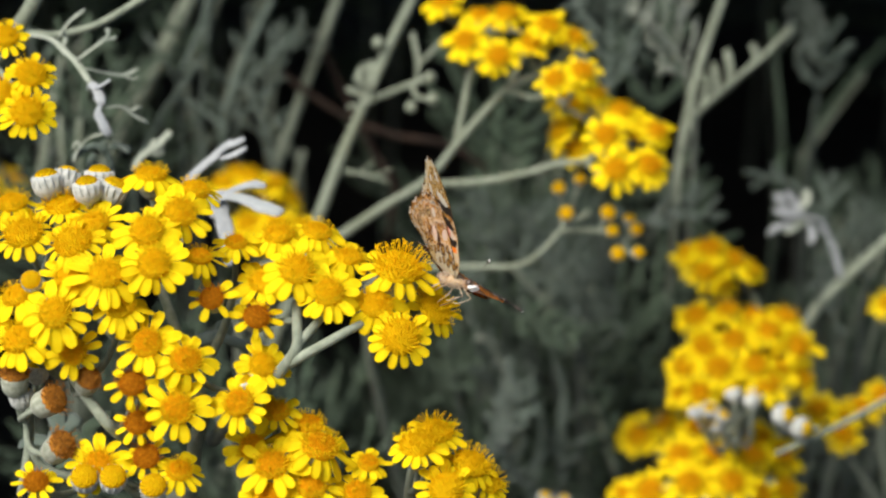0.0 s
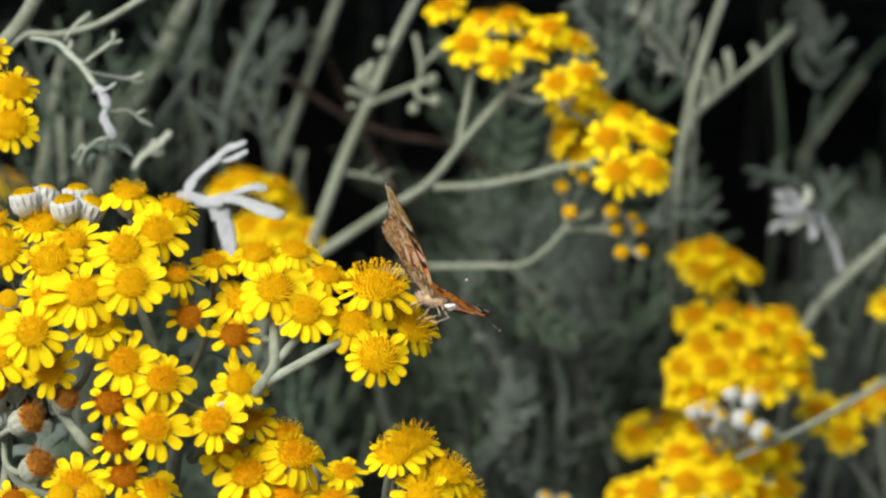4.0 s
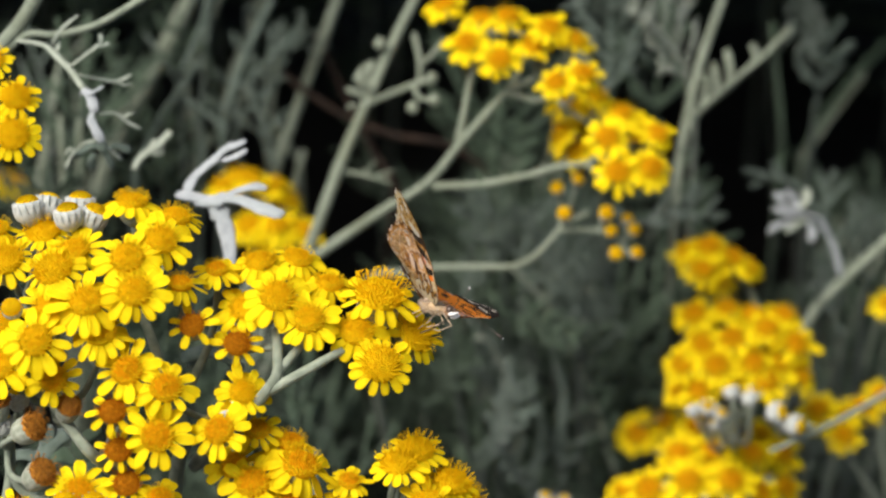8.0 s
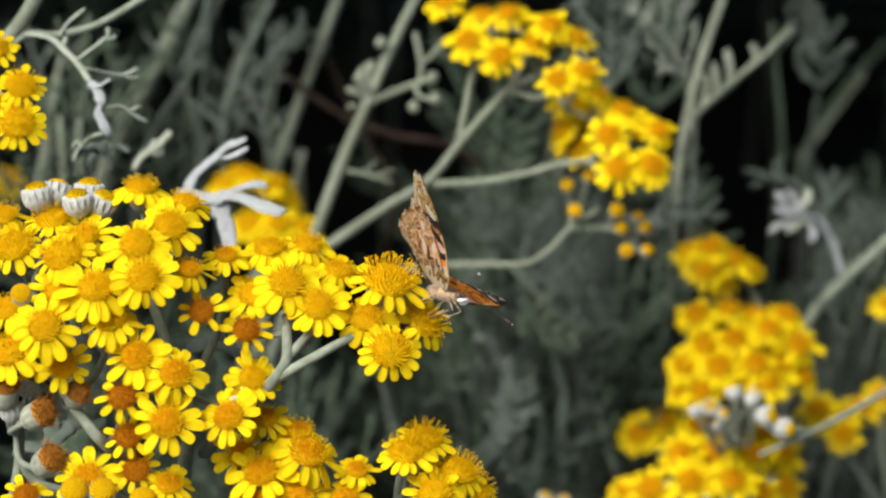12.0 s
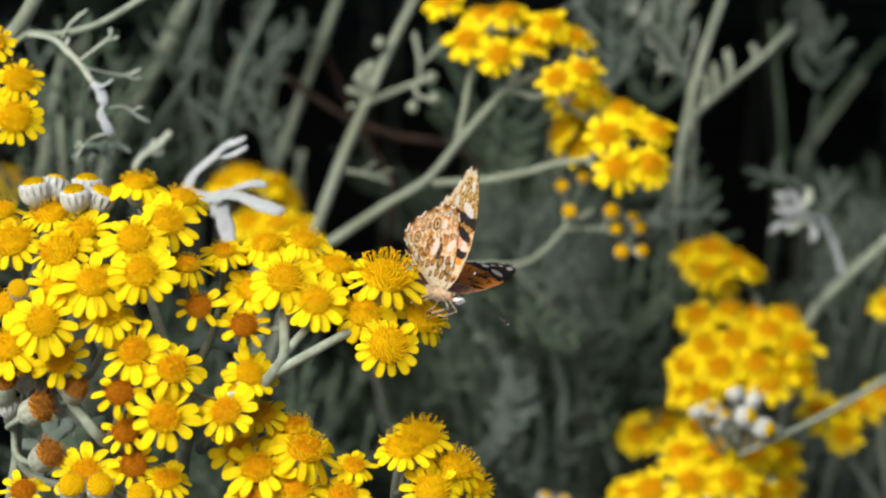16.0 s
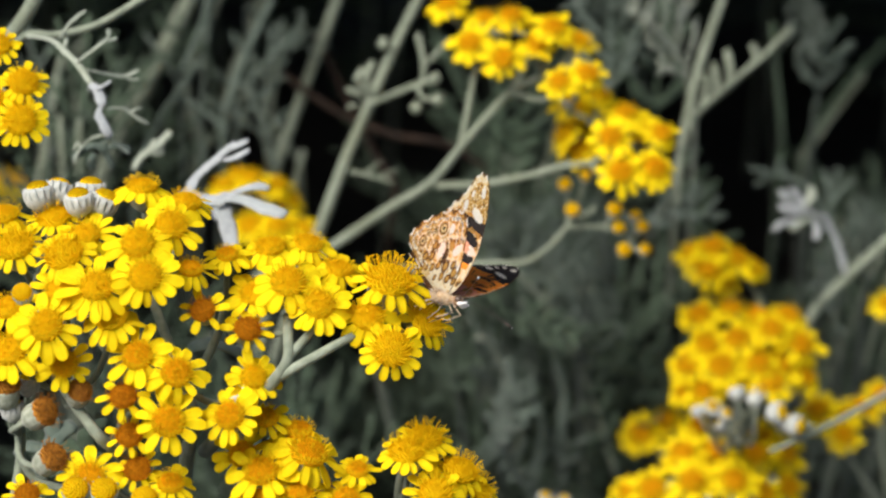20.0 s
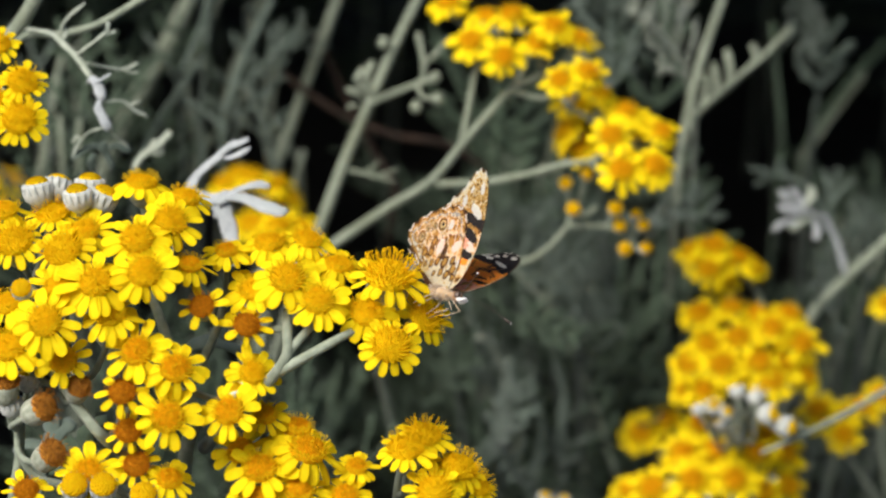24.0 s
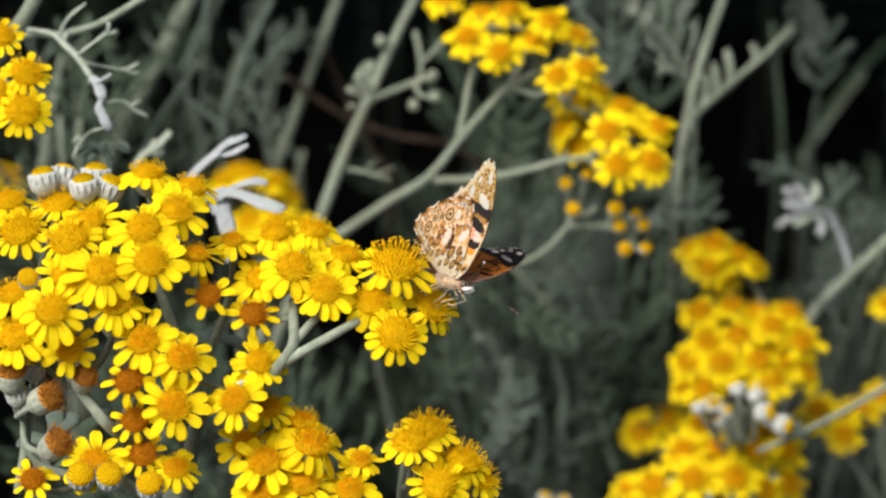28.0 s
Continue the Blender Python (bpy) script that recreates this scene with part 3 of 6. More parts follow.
swing = flowering_stem(
    "flowering_stem", Vector((0.2, 0.30, 0)), [(SWING_BUD, "young")],
    [(114.4, -57.4, 200)],
    [([(159.8, -39.0, 230), (144.6, -46.5, 220), (128.6, -54.1, 210), (114.7, -59.7, 202), (100.4, -65.2, 196)], 1.3, 0.8)]
    + [([*[(158.9, -39.6, 230), (176.8, -60.3, 240)], Vector((0.20, 0.31, 0.13)), Vector((0.2, 0.30, -0.03))], 1.4, 3.0)],
    "thin grey sprig with white-felted buds", thin=0.6)
low_right = flowering_stem(
    "flowering_stem", Vector((0.08, 0.30, 0)), [(LOW_RIGHT, "ripe")],
    [(75.7, -80.1, 250), (88.0, -82.9, 240), (104.4, -83.9, 250), (113.6, -79.3, 262)],
    [([(90.1, -100.4, 260), (75.7, -80.1, 250)], 1.6, 1.0), ([(92.1, -100.4, 260), (88.0, -82.9, 240)], 1.6, 1.0), ([(97.9, -100.4, 260), (104.4, -83.9, 250)], 1.6, 1.0),
     ([(99.8, -100.4, 260), (113.6, -79.3, 262)], 1.6, 1.0), ([(88.2, -100.0, 260), (99.8, -100.8, 260)], 1.6, 1.6)]
    + [([*[(93.0, -100.0, 260), (93.1, -121.1, 270)], Vector((0.08, 0.29, 0.09)), Vector((0.08, 0.30, -0.03))], 2.0, 4.0)],
    "broad head of yellow daisy flowers on a grey stem")
flowering_stem(
    "flowering_stem", Vector((0.2, 0.42, 0)), [(FAR_RIGHT, "ripe")],
    [(146.5, -73.5, 310), (158.8, -65.3, 310), (167.0, -32.5, 310)],
    [([(162.3, -96.0, 330), (146.5, -73.5, 310)], 1.6, 1.0), ([(166.5, -96.0, 330), (158.8, -65.3, 310), (167.0, -32.5, 310)], 1.6, 1.0), ([(160.2, -96.0, 330), (168.6, -96.4, 330)], 1.6, 1.6)]
    + [([*[(163.4, -96.0, 330), (166.2, -128.8, 340)], Vector((0.19, 0.41, 0.07)), Vector((0.2, 0.42, -0.03))], 2.0, 4.0)],
    "yellow daisy heads on a grey stem deep in the bush")
left_back = flowering_stem(
    "flowering_stem", Vector((-0.12, 0.42, 0)), [(LEFT_BACK, "open")],
    [(-68.4, 12.7, 325), (-63.2, 0.2, 325), (-165.4, 13.0, 350)],
    [([(-66.0, -25.0, 335), (-63.2, 0.2, 325), (-68.4, 12.7, 325)], 1.6, 1.0), ([(-102.9, -38.0, 345), (-142.2, -12.6, 352), (-165.4, 13.0, 350)], 1.5, 1.0), ([(-66.0, -24.2, 335), (-102.9, -38.5, 345)], 1.7, 1.6)]
    + [([*[(-66.0, -22.9, 335), (-73.1, -55.0, 345)], Vector((-0.10, 0.41, 0.10)), Vector((-0.12, 0.42, -0.03))], 2.0, 4.0)],
    "yellow daisy heads behind a silvery leaf")
flowering_stem(
    "flowering_stem", Vector((0.04, 0.30, 0)), [(LOW_BACK, "young")],
    [(38.2, -92.9, 245)],
    [([(38.2, -92.9, 245), (41.8, -108.1, 260)], 1.2, 1.4)] + [([*[(41.8, -107.7, 260), (44.2, -125.0, 270)], Vector((0.04, 0.29, 0.09)), Vector((0.04, 0.30, -0.03))], 1.4, 3.0)],
    "small yellow buds on a short grey stem", thin=0.6)

# ---- leaves ----
def lobed_leaf(seed, length=0.09, pairs=5, spread=1.0, mat=None, thick=0.16, wide=1.0):
    """A deeply cut leaf: a midrib with straps to both sides, each ending in blunt lobes. It lies along +x, its face to +z."""
    r = random.Random(seed)
    s = Sheet()
    bend = r.uniform(-0.25, 0.25)
    rise = r.uniform(-0.12, 0.3)

    def mid(t):
        return Vector((length * t, length * bend * t * t, length * rise * t * (1 - t)))
    up = Vector((0, 0, 1))
    s.tube([mid(i / 8) for i in range(9)], [length * wide * (0.024 + 0.022 * math.sin(math.pi * min(1, t * 1.1))) for t in [i / 8 for i in range(9)]], 6, thick * 1.6, up)
    for i in range(pairs):
        t = 0.24 + 0.66 * i / max(1, pairs - 1)
        reach = length * spread * (0.16 + 0.22 * math.sin(math.pi * (0.15 + 0.8 * t))) * r.uniform(0.8, 1.15)
        for sgn in (-1, 1):
            a = radians(r.uniform(38, 62)) * (1.15 - 0.5 * t)
            d = Vector((math.cos(a), sgn * math.sin(a), r.uniform(-0.1, 0.3)))
            root = mid(t - 0.04)
            e1, e2 = root + d * reach * 0.55, root + d * reach + Vector((reach * 0.14, 0, reach * r.uniform(-0.1, 0.15)))
            wd = length * wide * r.uniform(0.026, 0.034)
            s.tube(smooth_line([root, e1, e2], 3), [wd * 0.75, wd * 0.7, wd * 0.7, wd * 0.8, wd * 1.1, wd * 1.0, wd * 0.55], 6, thick, up)
            for q in (-1, 1):
                if r.random() < 0.75:
                    b = a + q * radians(r.uniform(28, 46))
                    d2 = Vector((math.cos(b), sgn * math.sin(b), r.uniform(0, 0.2)))
                    p = root + d * reach * r.uniform(0.5, 0.7)
                    s.tube([p, p + d2 * reach * 0.22, p + d2 * reach * 0.4], [wd * 0.7, wd * 0.85, wd * 0.45], 6, thick, up)
    tip = mid(1.0)
    for q in (-1, 1):
        s.tube([mid(0.93), tip + Vector((length * 0.03, q * length * 0.05, 0))], [length * 0.024 * wide, length * 0.014 * wide], 6, thick, up)
    return s.mesh("leaf", mat or LEAF_SHADED)


def strand_leaf(seed, length=0.08, pairs=5, mat=None, wide=1.0, forks=2):
    """A leaf cut down to narrow straps: a winding midrib, side straps and short forked tips. It lies along +x, its face to +z."""
    r = random.Random(seed)
    s = Sheet()
    bend, rise, wave = r.uniform(-0.3, 0.3), r.uniform(-0.1, 0.35), r.uniform(0, 6)

    def mid(t):
        return Vector((length * t, length * (bend * t * t + 0.03 * math.sin(5 * t + wave)), length * rise * t * (1 - t)))
    up = Vector((0, 0, 1))
    s.tube([mid(i / 7) for i in range(8)], [length * (0.018 + 0.008 * math.sin(math.pi * i / 7)) for i in range(8)], 5, 0.5, up)
    for i in range(pairs):
        t = 0.2 + 0.72 * i / (pairs - 1)
        for sgn in (-1, 1):
            reach = length * (0.2 + 0.26 * math.sin(math.pi * (0.12 + 0.8 * t))) * r.uniform(0.75, 1.2)
            a = radians(r.uniform(35, 65)) * (1.15 - 0.5 * t)
            d = Vector((math.cos(a), sgn * math.sin(a), r.uniform(-0.15, 0.4)))
            root = mid(max(0, t - 0.03 + r.uniform(-0.03, 0.03)))
            curl = Vector((reach * r.uniform(0.1, 0.3), 0, reach * r.uniform(-0.15, 0.25)))
            wd = length * r.uniform(0.017, 0.024) * wide
            s.tube([root, root + d * reach * 0.35, root + d * reach * 0.7 + curl * 0.4, root + d * reach + curl], [wd * 0.8, wd * 0.85, wd * 1.1, wd * 0.6], 5, 0.34, up)
            for q in range(forks):
                h = r.uniform(0.4, 0.85)
                b = a + (-1) ** q * radians(r.uniform(28, 55))
                d2 = Vector((math.cos(b), sgn * math.sin(b), r.uniform(-0.1, 0.3)))
                p = root + d * reach * h + curl * h * h
                k = reach * r.uniform(0.22, 0.36)
                s.tube([p, p + d2 * k * 0.6, p + d2 * k], [wd * 0.75, wd * 0.95, wd * 0.5], 4, 0.34, up)
    return s.mesh("leaf", mat or LEAF_SHADED)


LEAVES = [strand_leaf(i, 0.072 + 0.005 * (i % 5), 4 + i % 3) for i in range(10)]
shoot_rnd = random.Random(23)


def leafy_shoot(base, top, count, first=0.25, size=1.0, label="grey-felted leafy shoot of the bush"):
    """A felted stem with lobed leaves standing off all round."""
    base, top = Vector(base), Vector(top)
    ob = thing("leafy_shoot", base, label, "plant", "leafy shoots of the bush")
    lean = Vector((shoot_rnd.uniform(-.03, .03), shoot_rnd.uniform(-.03, .03), 0))
    line = [base - Vector((0, 0, 0.02)), base.lerp(top, 0.5) + lean, top]
    stem_part("stem", ob, line, (1.9 * MM, 0.9 * MM), 7)
    curve = smooth_line(line, 8)
    for i in range(count):
        t = first + (1 - first) * (i + shoot_rnd.uniform(0, 0.6)) / count
        k = min(len(curve) - 1, int(t * (len(curve) - 1)))
        p = curve[k] - base
        c = i * 2.4 + shoot_rnd.uniform(-0.4, 0.4)
        e = radians(shoot_rnd.uniform(15, 65))
        d = Vector((math.cos(c) * math.cos(e), math.sin(c) * math.cos(e), math.sin(e)))
        turn = d.to_track_quat("X", "Z").to_matrix().to_4x4()
        k = size * shoot_rnd.uniform(0.65, 1.15)
        part("leaf", shoot_rnd.choice(LEAVES), ob, Matrix.Translation(p) @ turn @ Matrix.Rotation(shoot_rnd.uniform(-0.6, 0.6), 4, "X") @ Matrix.Scale(k, 4))
    return ob


# shoots behind the flowers: groups with dark hollows between them
def thicket(count, x0, x1, y0, y1, low, tall, first=0.15, size=1.0, leaves=11):
    for i in range(count):
        x = x0 + (x1 - x0) * (i + shoot_rnd.uniform(0.1, 0.9)) / count
        y = y0 + (y1 - y0) * shoot_rnd.random()
        leafy_shoot((x, y, 0), (x + shoot_rnd.uniform(-.03, .03), y + shoot_rnd.uniform(-.04, .04), shoot_rnd.uniform(low, tall)), leaves, first, size)


def near_thicket(count, u0, u1, v0, v1, w0, w1, leaves=9, size=0.8):
    """Shoots whose tops lie in one stretch of the plan."""
    for i in range(count):
        top = at(u0 + (u1 - u0) * (i + shoot_rnd.random()) / count, shoot_rnd.uniform(v0, v1), shoot_rnd.uniform(w0, w1))
        foot = Vector((top.x + shoot_rnd.uniform(-.04, .04), top.y + shoot_rnd.uniform(0.0, .05), 0))
        leafy_shoot(foot, top, leaves, max(0.1, 1 - 0.12 / top.z), size)


near_thicket(2, *(-164, -120, 62, 90, 345, 420), 6, 0.85)
near_thicket(2, *(-139, -112, 34, 50, 240, 290), 4, 0.65)
near_thicket(6, *(12, 59, -26, 5, 345, 420), 10, 0.7)
near_thicket(4, *(13, 58, -69, -36, 380, 460), 9, 0.75)
near_thicket(4, *(19, 51, 25, 52, 360, 440), 7, 0.75)
near_thicket(4, *(164, 198, 0, 24, 430, 500), 7, 0.6)
near_thicket(3, *(162, 184, -9, 9, 350, 410), 6, 0.5)
near_thicket(3, *(-129, -32, -74, -50, 230, 300), 7, 0.8)
thicket(4, 0.005, 0.085, 0.44, 0.54, 0.15, 0.22, 0.1, 0.8, 9)
thicket(4, -0.16, -0.02, 0.38, 0.46, 0.10, 0.16, 0.1, 0.8)
thicket(2, 0.25, 0.32, 0.52, 0.66, 0.20, 0.26, 0.15, 0.8)
thicket(3, 0.19, 0.28, 0.40, 0.50, 0.14, 0.22, 0.15, 0.8)
# two rows of tall shoots added for shade, their leaves above the view
thicket(14, -0.6, 0.6, 0.95, 1.05, 0.50, 0.62, 0.68, 1.25, 10)
thicket(14, -0.6, 0.6, 1.15, 1.25, 0.50, 0.62, 0.68, 1.25, 10)


def lone_stem(pts, r0, r1, foot, label, mat=None, name="bare_stem"):
    """A felted stem that stands by itself and reaches the ground at foot."""
    ob = thing(name, Vector((foot[0], foot[1], 0)), label, "stem", "bare stems of the bush")
    stem_part("stem", ob, [at(*p) for p in pts], (r0 * MM, r1 * MM), 9, mat)
    a = at(*pts[-1])
    stem_part("lower_stem", ob, [a, a.lerp(Vector((*foot, 0)), 0.5), Vector((*foot, -0.03))], (r1 * MM, r1 * 1.3 * MM), 8, mat)
    return ob


stalk = flowering_stem(
    "flowering_stem", Vector((-0.10, 0.36, 0)), [],
    [(-24.7, 49.9, 250), (-25.6, 46.1, 250)],
    [([(-2.7, 95.8, 250), (-9.4, 84.3, 250), (-18.0, 67.1, 250), (-25.2, 50.3, 250), (-32.9, 32.7, 250), (-38.1, 19.4, 252), (-42.1, 8.8, 254), (-51.2, -15.3, 262)], 1.5, 2.1),
     ([(-25.2, 49.5, 250), (-17.9, 52.3, 246), (-9.3, 55.6, 244), (-1.7, 57.8, 242)], 1.2, 0.78), ([(-9.3, 55.6, 244), (-8.0, 51.3, 242), (-3.6, 50.1, 240)], 0.78, 0.55),
     ([(-18.0, 67.1, 250), (-19.8, 68.1, 248), (-21.3, 69.4, 246)], 0.7, 0.55), ([(-9.4, 73.0, 252), (-7.4, 63.1, 248), (-8.0, 55.2, 244)], 0.94, 0.62), ([(1.2, 71.3, 254), (-6.1, 63.1, 248)], 0.86, 0.62),
     ([(-34.3, 27.0, 252), (-25.6, 25.0, 248), (-16.9, 22.6, 246)], 0.7, 0.3), ([(-27.5, 25.4, 249), (-24.6, 27.7, 248), (-22.1, 29.9, 247)], 0.5, 0.25), ([(-23.2, 24.4, 247), (-19.8, 25.7, 247), (-16.4, 26.8, 246)], 0.5, 0.25), ([(-25.6, 49.9, 250), (-27.5, 53.6, 248), (-31.6, 53.8, 246)], 0.94, 0.55), ([(-24.7, 53.7, 250), (-27.5, 59.3, 248), (-25.2, 62.7, 248)], 0.94, 0.55)]
    + [([*[(-50.8, -14.5, 262), (-59.8, -39.2, 275)], Vector((-0.10, 0.34, 0.13)), Vector((-0.10, 0.36, -0.03))], 2.1, 3.1)],
    "pale grey forked stem with round felted buds")
for u, v, w, r in [(*p, 1.9) for p in [(-20.9, 69.4, 246), (-3.4, 57.4, 242), (-2.6, 50.1, 240), (-9.8, 47.5, 242)]]:
    s = Sheet()
    s.ball(at(u, v, w) - stalk.location, (r * MM, r * MM, r * 1.1 * MM), wobble=0.12)
    part("bud", s.mesh("bud", STEM), stalk, None, "round grey-felted bud")
lone_stem([(-88.2, 104.2, 325), (-93.4, 91.7, 325), (-103.1, 73.3, 328), (-115.1, 52.6, 332), (-125.3, 31.9, 338), (-134.3, 4.4, 342)], 3.2, 3.4, (-0.16, 0.48), "thick grey-felted stem leaning through the bush")
lone_stem([(-36.6, 101.1, 335), (-40.8, 88.5, 335), (-50.4, 63.5, 338), (-59.0, 40.4, 340), (-68.9, 13.0, 345)], 1.8, 2.0, (-0.1, 0.55), "grey-felted stem in shade")
lone_stem([(103.3, 100.3, 290), (98.3, 86.3, 290), (91.3, 66.3, 290), (86.9, 48.2, 290), (85.2, 34.6, 300), (84.9, 21.1, 330), (80.1, -14.1, 460), (69.5, -52.6, 520)], 1.4, 1.9, (0.05, 0.72), "pale grey felted upright stem")
lone_stem([(122.6, 77.8, 285), (114.8, 69.9, 286), (101.1, 57.1, 288), (88.3, 45.8, 290), (84.6, 34.3, 293)], 0.96, 1.2, (0.09, 0.45), "pale grey side stem")
lone_stem([(173.3, 16.4, 300), (158.7, 2.6, 300), (145.3, -9.9, 302), (133.5, -22.6, 305), (126.4, -40.8, 312)], 1.6, 1.8, (0.14, 0.44), "pale grey stem crossing the bush")
lone_stem([(-107.7, 77.7, 90), (-112.4, 68.6, 92), (-117.9, 61.1, 95), (-126.2, 52.0, 98), (-133.8, 38.2, 105)], 2.1, 2.2, (-0.2, 0.2), "thick pale felted stem")
lone_stem([(-76.2, 74.2, 100), (-85.6, 68.6, 100), (-96.4, 62.2, 98), (-107.1, 59.3, 96), (-115.5, 59.2, 95), (-124.6, 52.0, 98)], 1, 1.1, (-0.19, 0.21), "thin pale felted stem")
lone_stem([(-69.1, 109.3, 410), (-78.1, 86.5, 410), (-86.3, 64.0, 412), (-88.8, 41.3, 415), (-88.1, 14.0, 420)], 1.4, 1.6, (-0.12, 0.62), "grey stem in deep shade")
lone_stem([(-139.7, 81.8, 380), (-152.6, 64.5, 385), (-157.9, 40.3, 390), (-151.6, 13.7, 400)], 1.6, 1.9, (-0.2, 0.58), "grey stem in deep shade")
lone_stem([(22.9, 45.5, 460), (20.1, 26.6, 465), (13.5, -7.0, 472), (16.0, -48.3, 480)], 1.8, 1.9, (0.02, 0.70), "grey stem in deep shade")
lone_stem([(-51.9, 36.8, 335), (-53.5, 29.7, 336), (-56.1, 21.3, 338), (-59.1, 8.7, 342)], 1.1, 1.2, (-0.09, 0.5), "short pale upright shoot")
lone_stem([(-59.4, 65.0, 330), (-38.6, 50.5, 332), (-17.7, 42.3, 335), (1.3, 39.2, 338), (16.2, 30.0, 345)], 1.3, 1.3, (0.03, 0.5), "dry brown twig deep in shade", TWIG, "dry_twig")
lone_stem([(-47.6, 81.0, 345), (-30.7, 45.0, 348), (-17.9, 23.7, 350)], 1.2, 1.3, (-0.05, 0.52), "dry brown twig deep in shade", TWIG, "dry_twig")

# two stems in the shade-darkened leaf colour
lone_stem([(202.8, 95.1, 540), (184.4, 74.9, 545), (172.3, 57.2, 550), (166.7, 43.2, 556)], 1.9, 2.2, (0.26, 0.72), "grey stem in deep shade", LEAF_SHADED)
lone_stem([(128.7, 88.4, 380), (130.3, 70.9, 382), (132.3, 53.3, 384), (133.8, 40.3, 390)], 1.3, 1.4, (0.15, 0.56), "grey stem in deep shade", LEAF_SHADED)
lone_stem([(-133.0, 68.5, 280), (-136.1, 55.7, 282), (-138.8, 40.0, 284), (-142.3, 26.1, 286)], 1.2, 1.4, (-0.19, 0.46), "grey stem in deep shade")
# leaf stalks, mostly in the tone that has half shade in its colour
lone_stem([(-61.1, 89.3, 300), (-67.4, 77.4, 303), (-73.8, 63.4, 306), (-79.3, 48.2, 309)], 1.25, 1.38, (-0.11, 0.44), "half-shaded grey leaf stalk", LEAF_HALF_SHADED)
lone_stem([(-52.6, 77.9, 300), (-63.4, 67.2, 303), (-69.9, 58.9, 306), (-66.2, 48.2, 309), (-61.9, 36.7, 312)], 1.0, 1.10, (-0.07, 0.44), "half-shaded grey leaf stalk", LEAF_HALF_SHADED)
lone_stem([(-87.4, 67.4, 300), (-94.6, 57.1, 303), (-102.3, 46.1, 306), (-111.2, 28.8, 309)], 1.1, 1.21, (-0.15, 0.42), "half-shaded grey leaf stalk", LEAF_HALF_SHADED)
lone_stem([(-76.9, 41.5, 300), (-86.1, 49.8, 303), (-95.0, 54.8, 306)], 0.8, 0.88, (-0.1, 0.42), "half-shaded grey leaf stalk", LEAF_HALF_SHADED)
lone_stem([(-94.3, 63.0, 300), (-87.7, 77.4, 303), (-84.0, 92.9, 306)], 1.0, 1.10, (-0.13, 0.44), "half-shaded grey leaf stalk", LEAF_HALF_SHADED)
lone_stem([(-106.9, 77.1, 300), (-98.3, 65.2, 303), (-92.5, 53.6, 306), (-86.3, 41.1, 309)], 0.8, 0.88, (-0.12, 0.43), "half-shaded grey leaf stalk", LEAF_HALF_SHADED)
lone_stem([(-119.0, 52.8, 300), (-128.8, 47.9, 303), (-135.7, 38.9, 306)], 0.9, 0.99, (-0.17, 0.4), "half-shaded grey leaf stalk", LEAF_HALF_SHADED)
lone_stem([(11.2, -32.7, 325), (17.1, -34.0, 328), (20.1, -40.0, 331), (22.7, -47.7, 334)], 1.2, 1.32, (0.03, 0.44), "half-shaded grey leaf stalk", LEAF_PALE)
lone_stem([(39.9, -32.7, 325), (42.6, -43.6, 328), (45.2, -54.2, 331), (43.7, -69.1, 334)], 1.3, 1.43, (0.06, 0.46), "half-shaded grey leaf stalk", LEAF_HALF_SHADED)
lone_stem([(25.2, -51.8, 325), (33.6, -56.6, 328), (36.9, -66.8, 331), (34.5, -79.6, 334)], 1.0, 1.10, (0.04, 0.44), "half-shaded grey leaf stalk", LEAF_HALF_SHADED)
lone_stem([(10.6, -6.0, 325), (9.2, -20.7, 328), (13.8, -33.3, 331)], 1.0, 1.10, (0.02, 0.45), "half-shaded grey leaf stalk", LEAF_HALF_SHADED)
lone_stem([(47.0, 23.1, 325), (36.7, 12.7, 328), (30.6, 0.2, 331), (29.6, -16.6, 334)], 0.9, 0.99, (0.05, 0.46), "half-shaded grey leaf stalk", LEAF_HALF_SHADED)

for k, (pts, r, foot) in enumerate((
        ([(-54.9, 90.2, 400), (-71.0, 72.6, 405), (-87.2, 51.3, 410), (-104.1, 32.3, 420)], 1.6, (-0.14, 0.60)),
        ([(-66.9, 81.3, 430), (-70.6, 58.3, 432), (-68.5, 42.2, 436), (-73.4, 26.0, 440)], 1.8, (-0.1, 0.64)),
        ([(-87.2, 107.0, 410), (-96.5, 86.7, 412), (-103.7, 66.5, 416), (-99.6, 41.5, 420)], 1.5, (-0.15, 0.62)),
        ([(-76.6, 59.9, 420), (-65.3, 46.2, 422), (-58.6, 34.8, 425)], 1.3, (-0.06, 0.60)),
        ([(49.6, 73.6, 420), (46.3, 50.9, 424), (40.8, 25.7, 430)], 1.7, (0.06, 0.64)),
        ([(179.5, 74.8, 470), (166.6, 56.1, 480), (155.9, 39.5, 490)], 1.7, (0.2, 0.75)),
        ([(24.5, -5.9, 300), (31.7, -14.0, 304), (42.3, -24.4, 312), (47.0, -30.0, 330)], 1.2, (0.08, 0.46)))):
    lone_stem(pts, r * 0.7, r * 0.8, foot, "thin grey stem in deep shade")

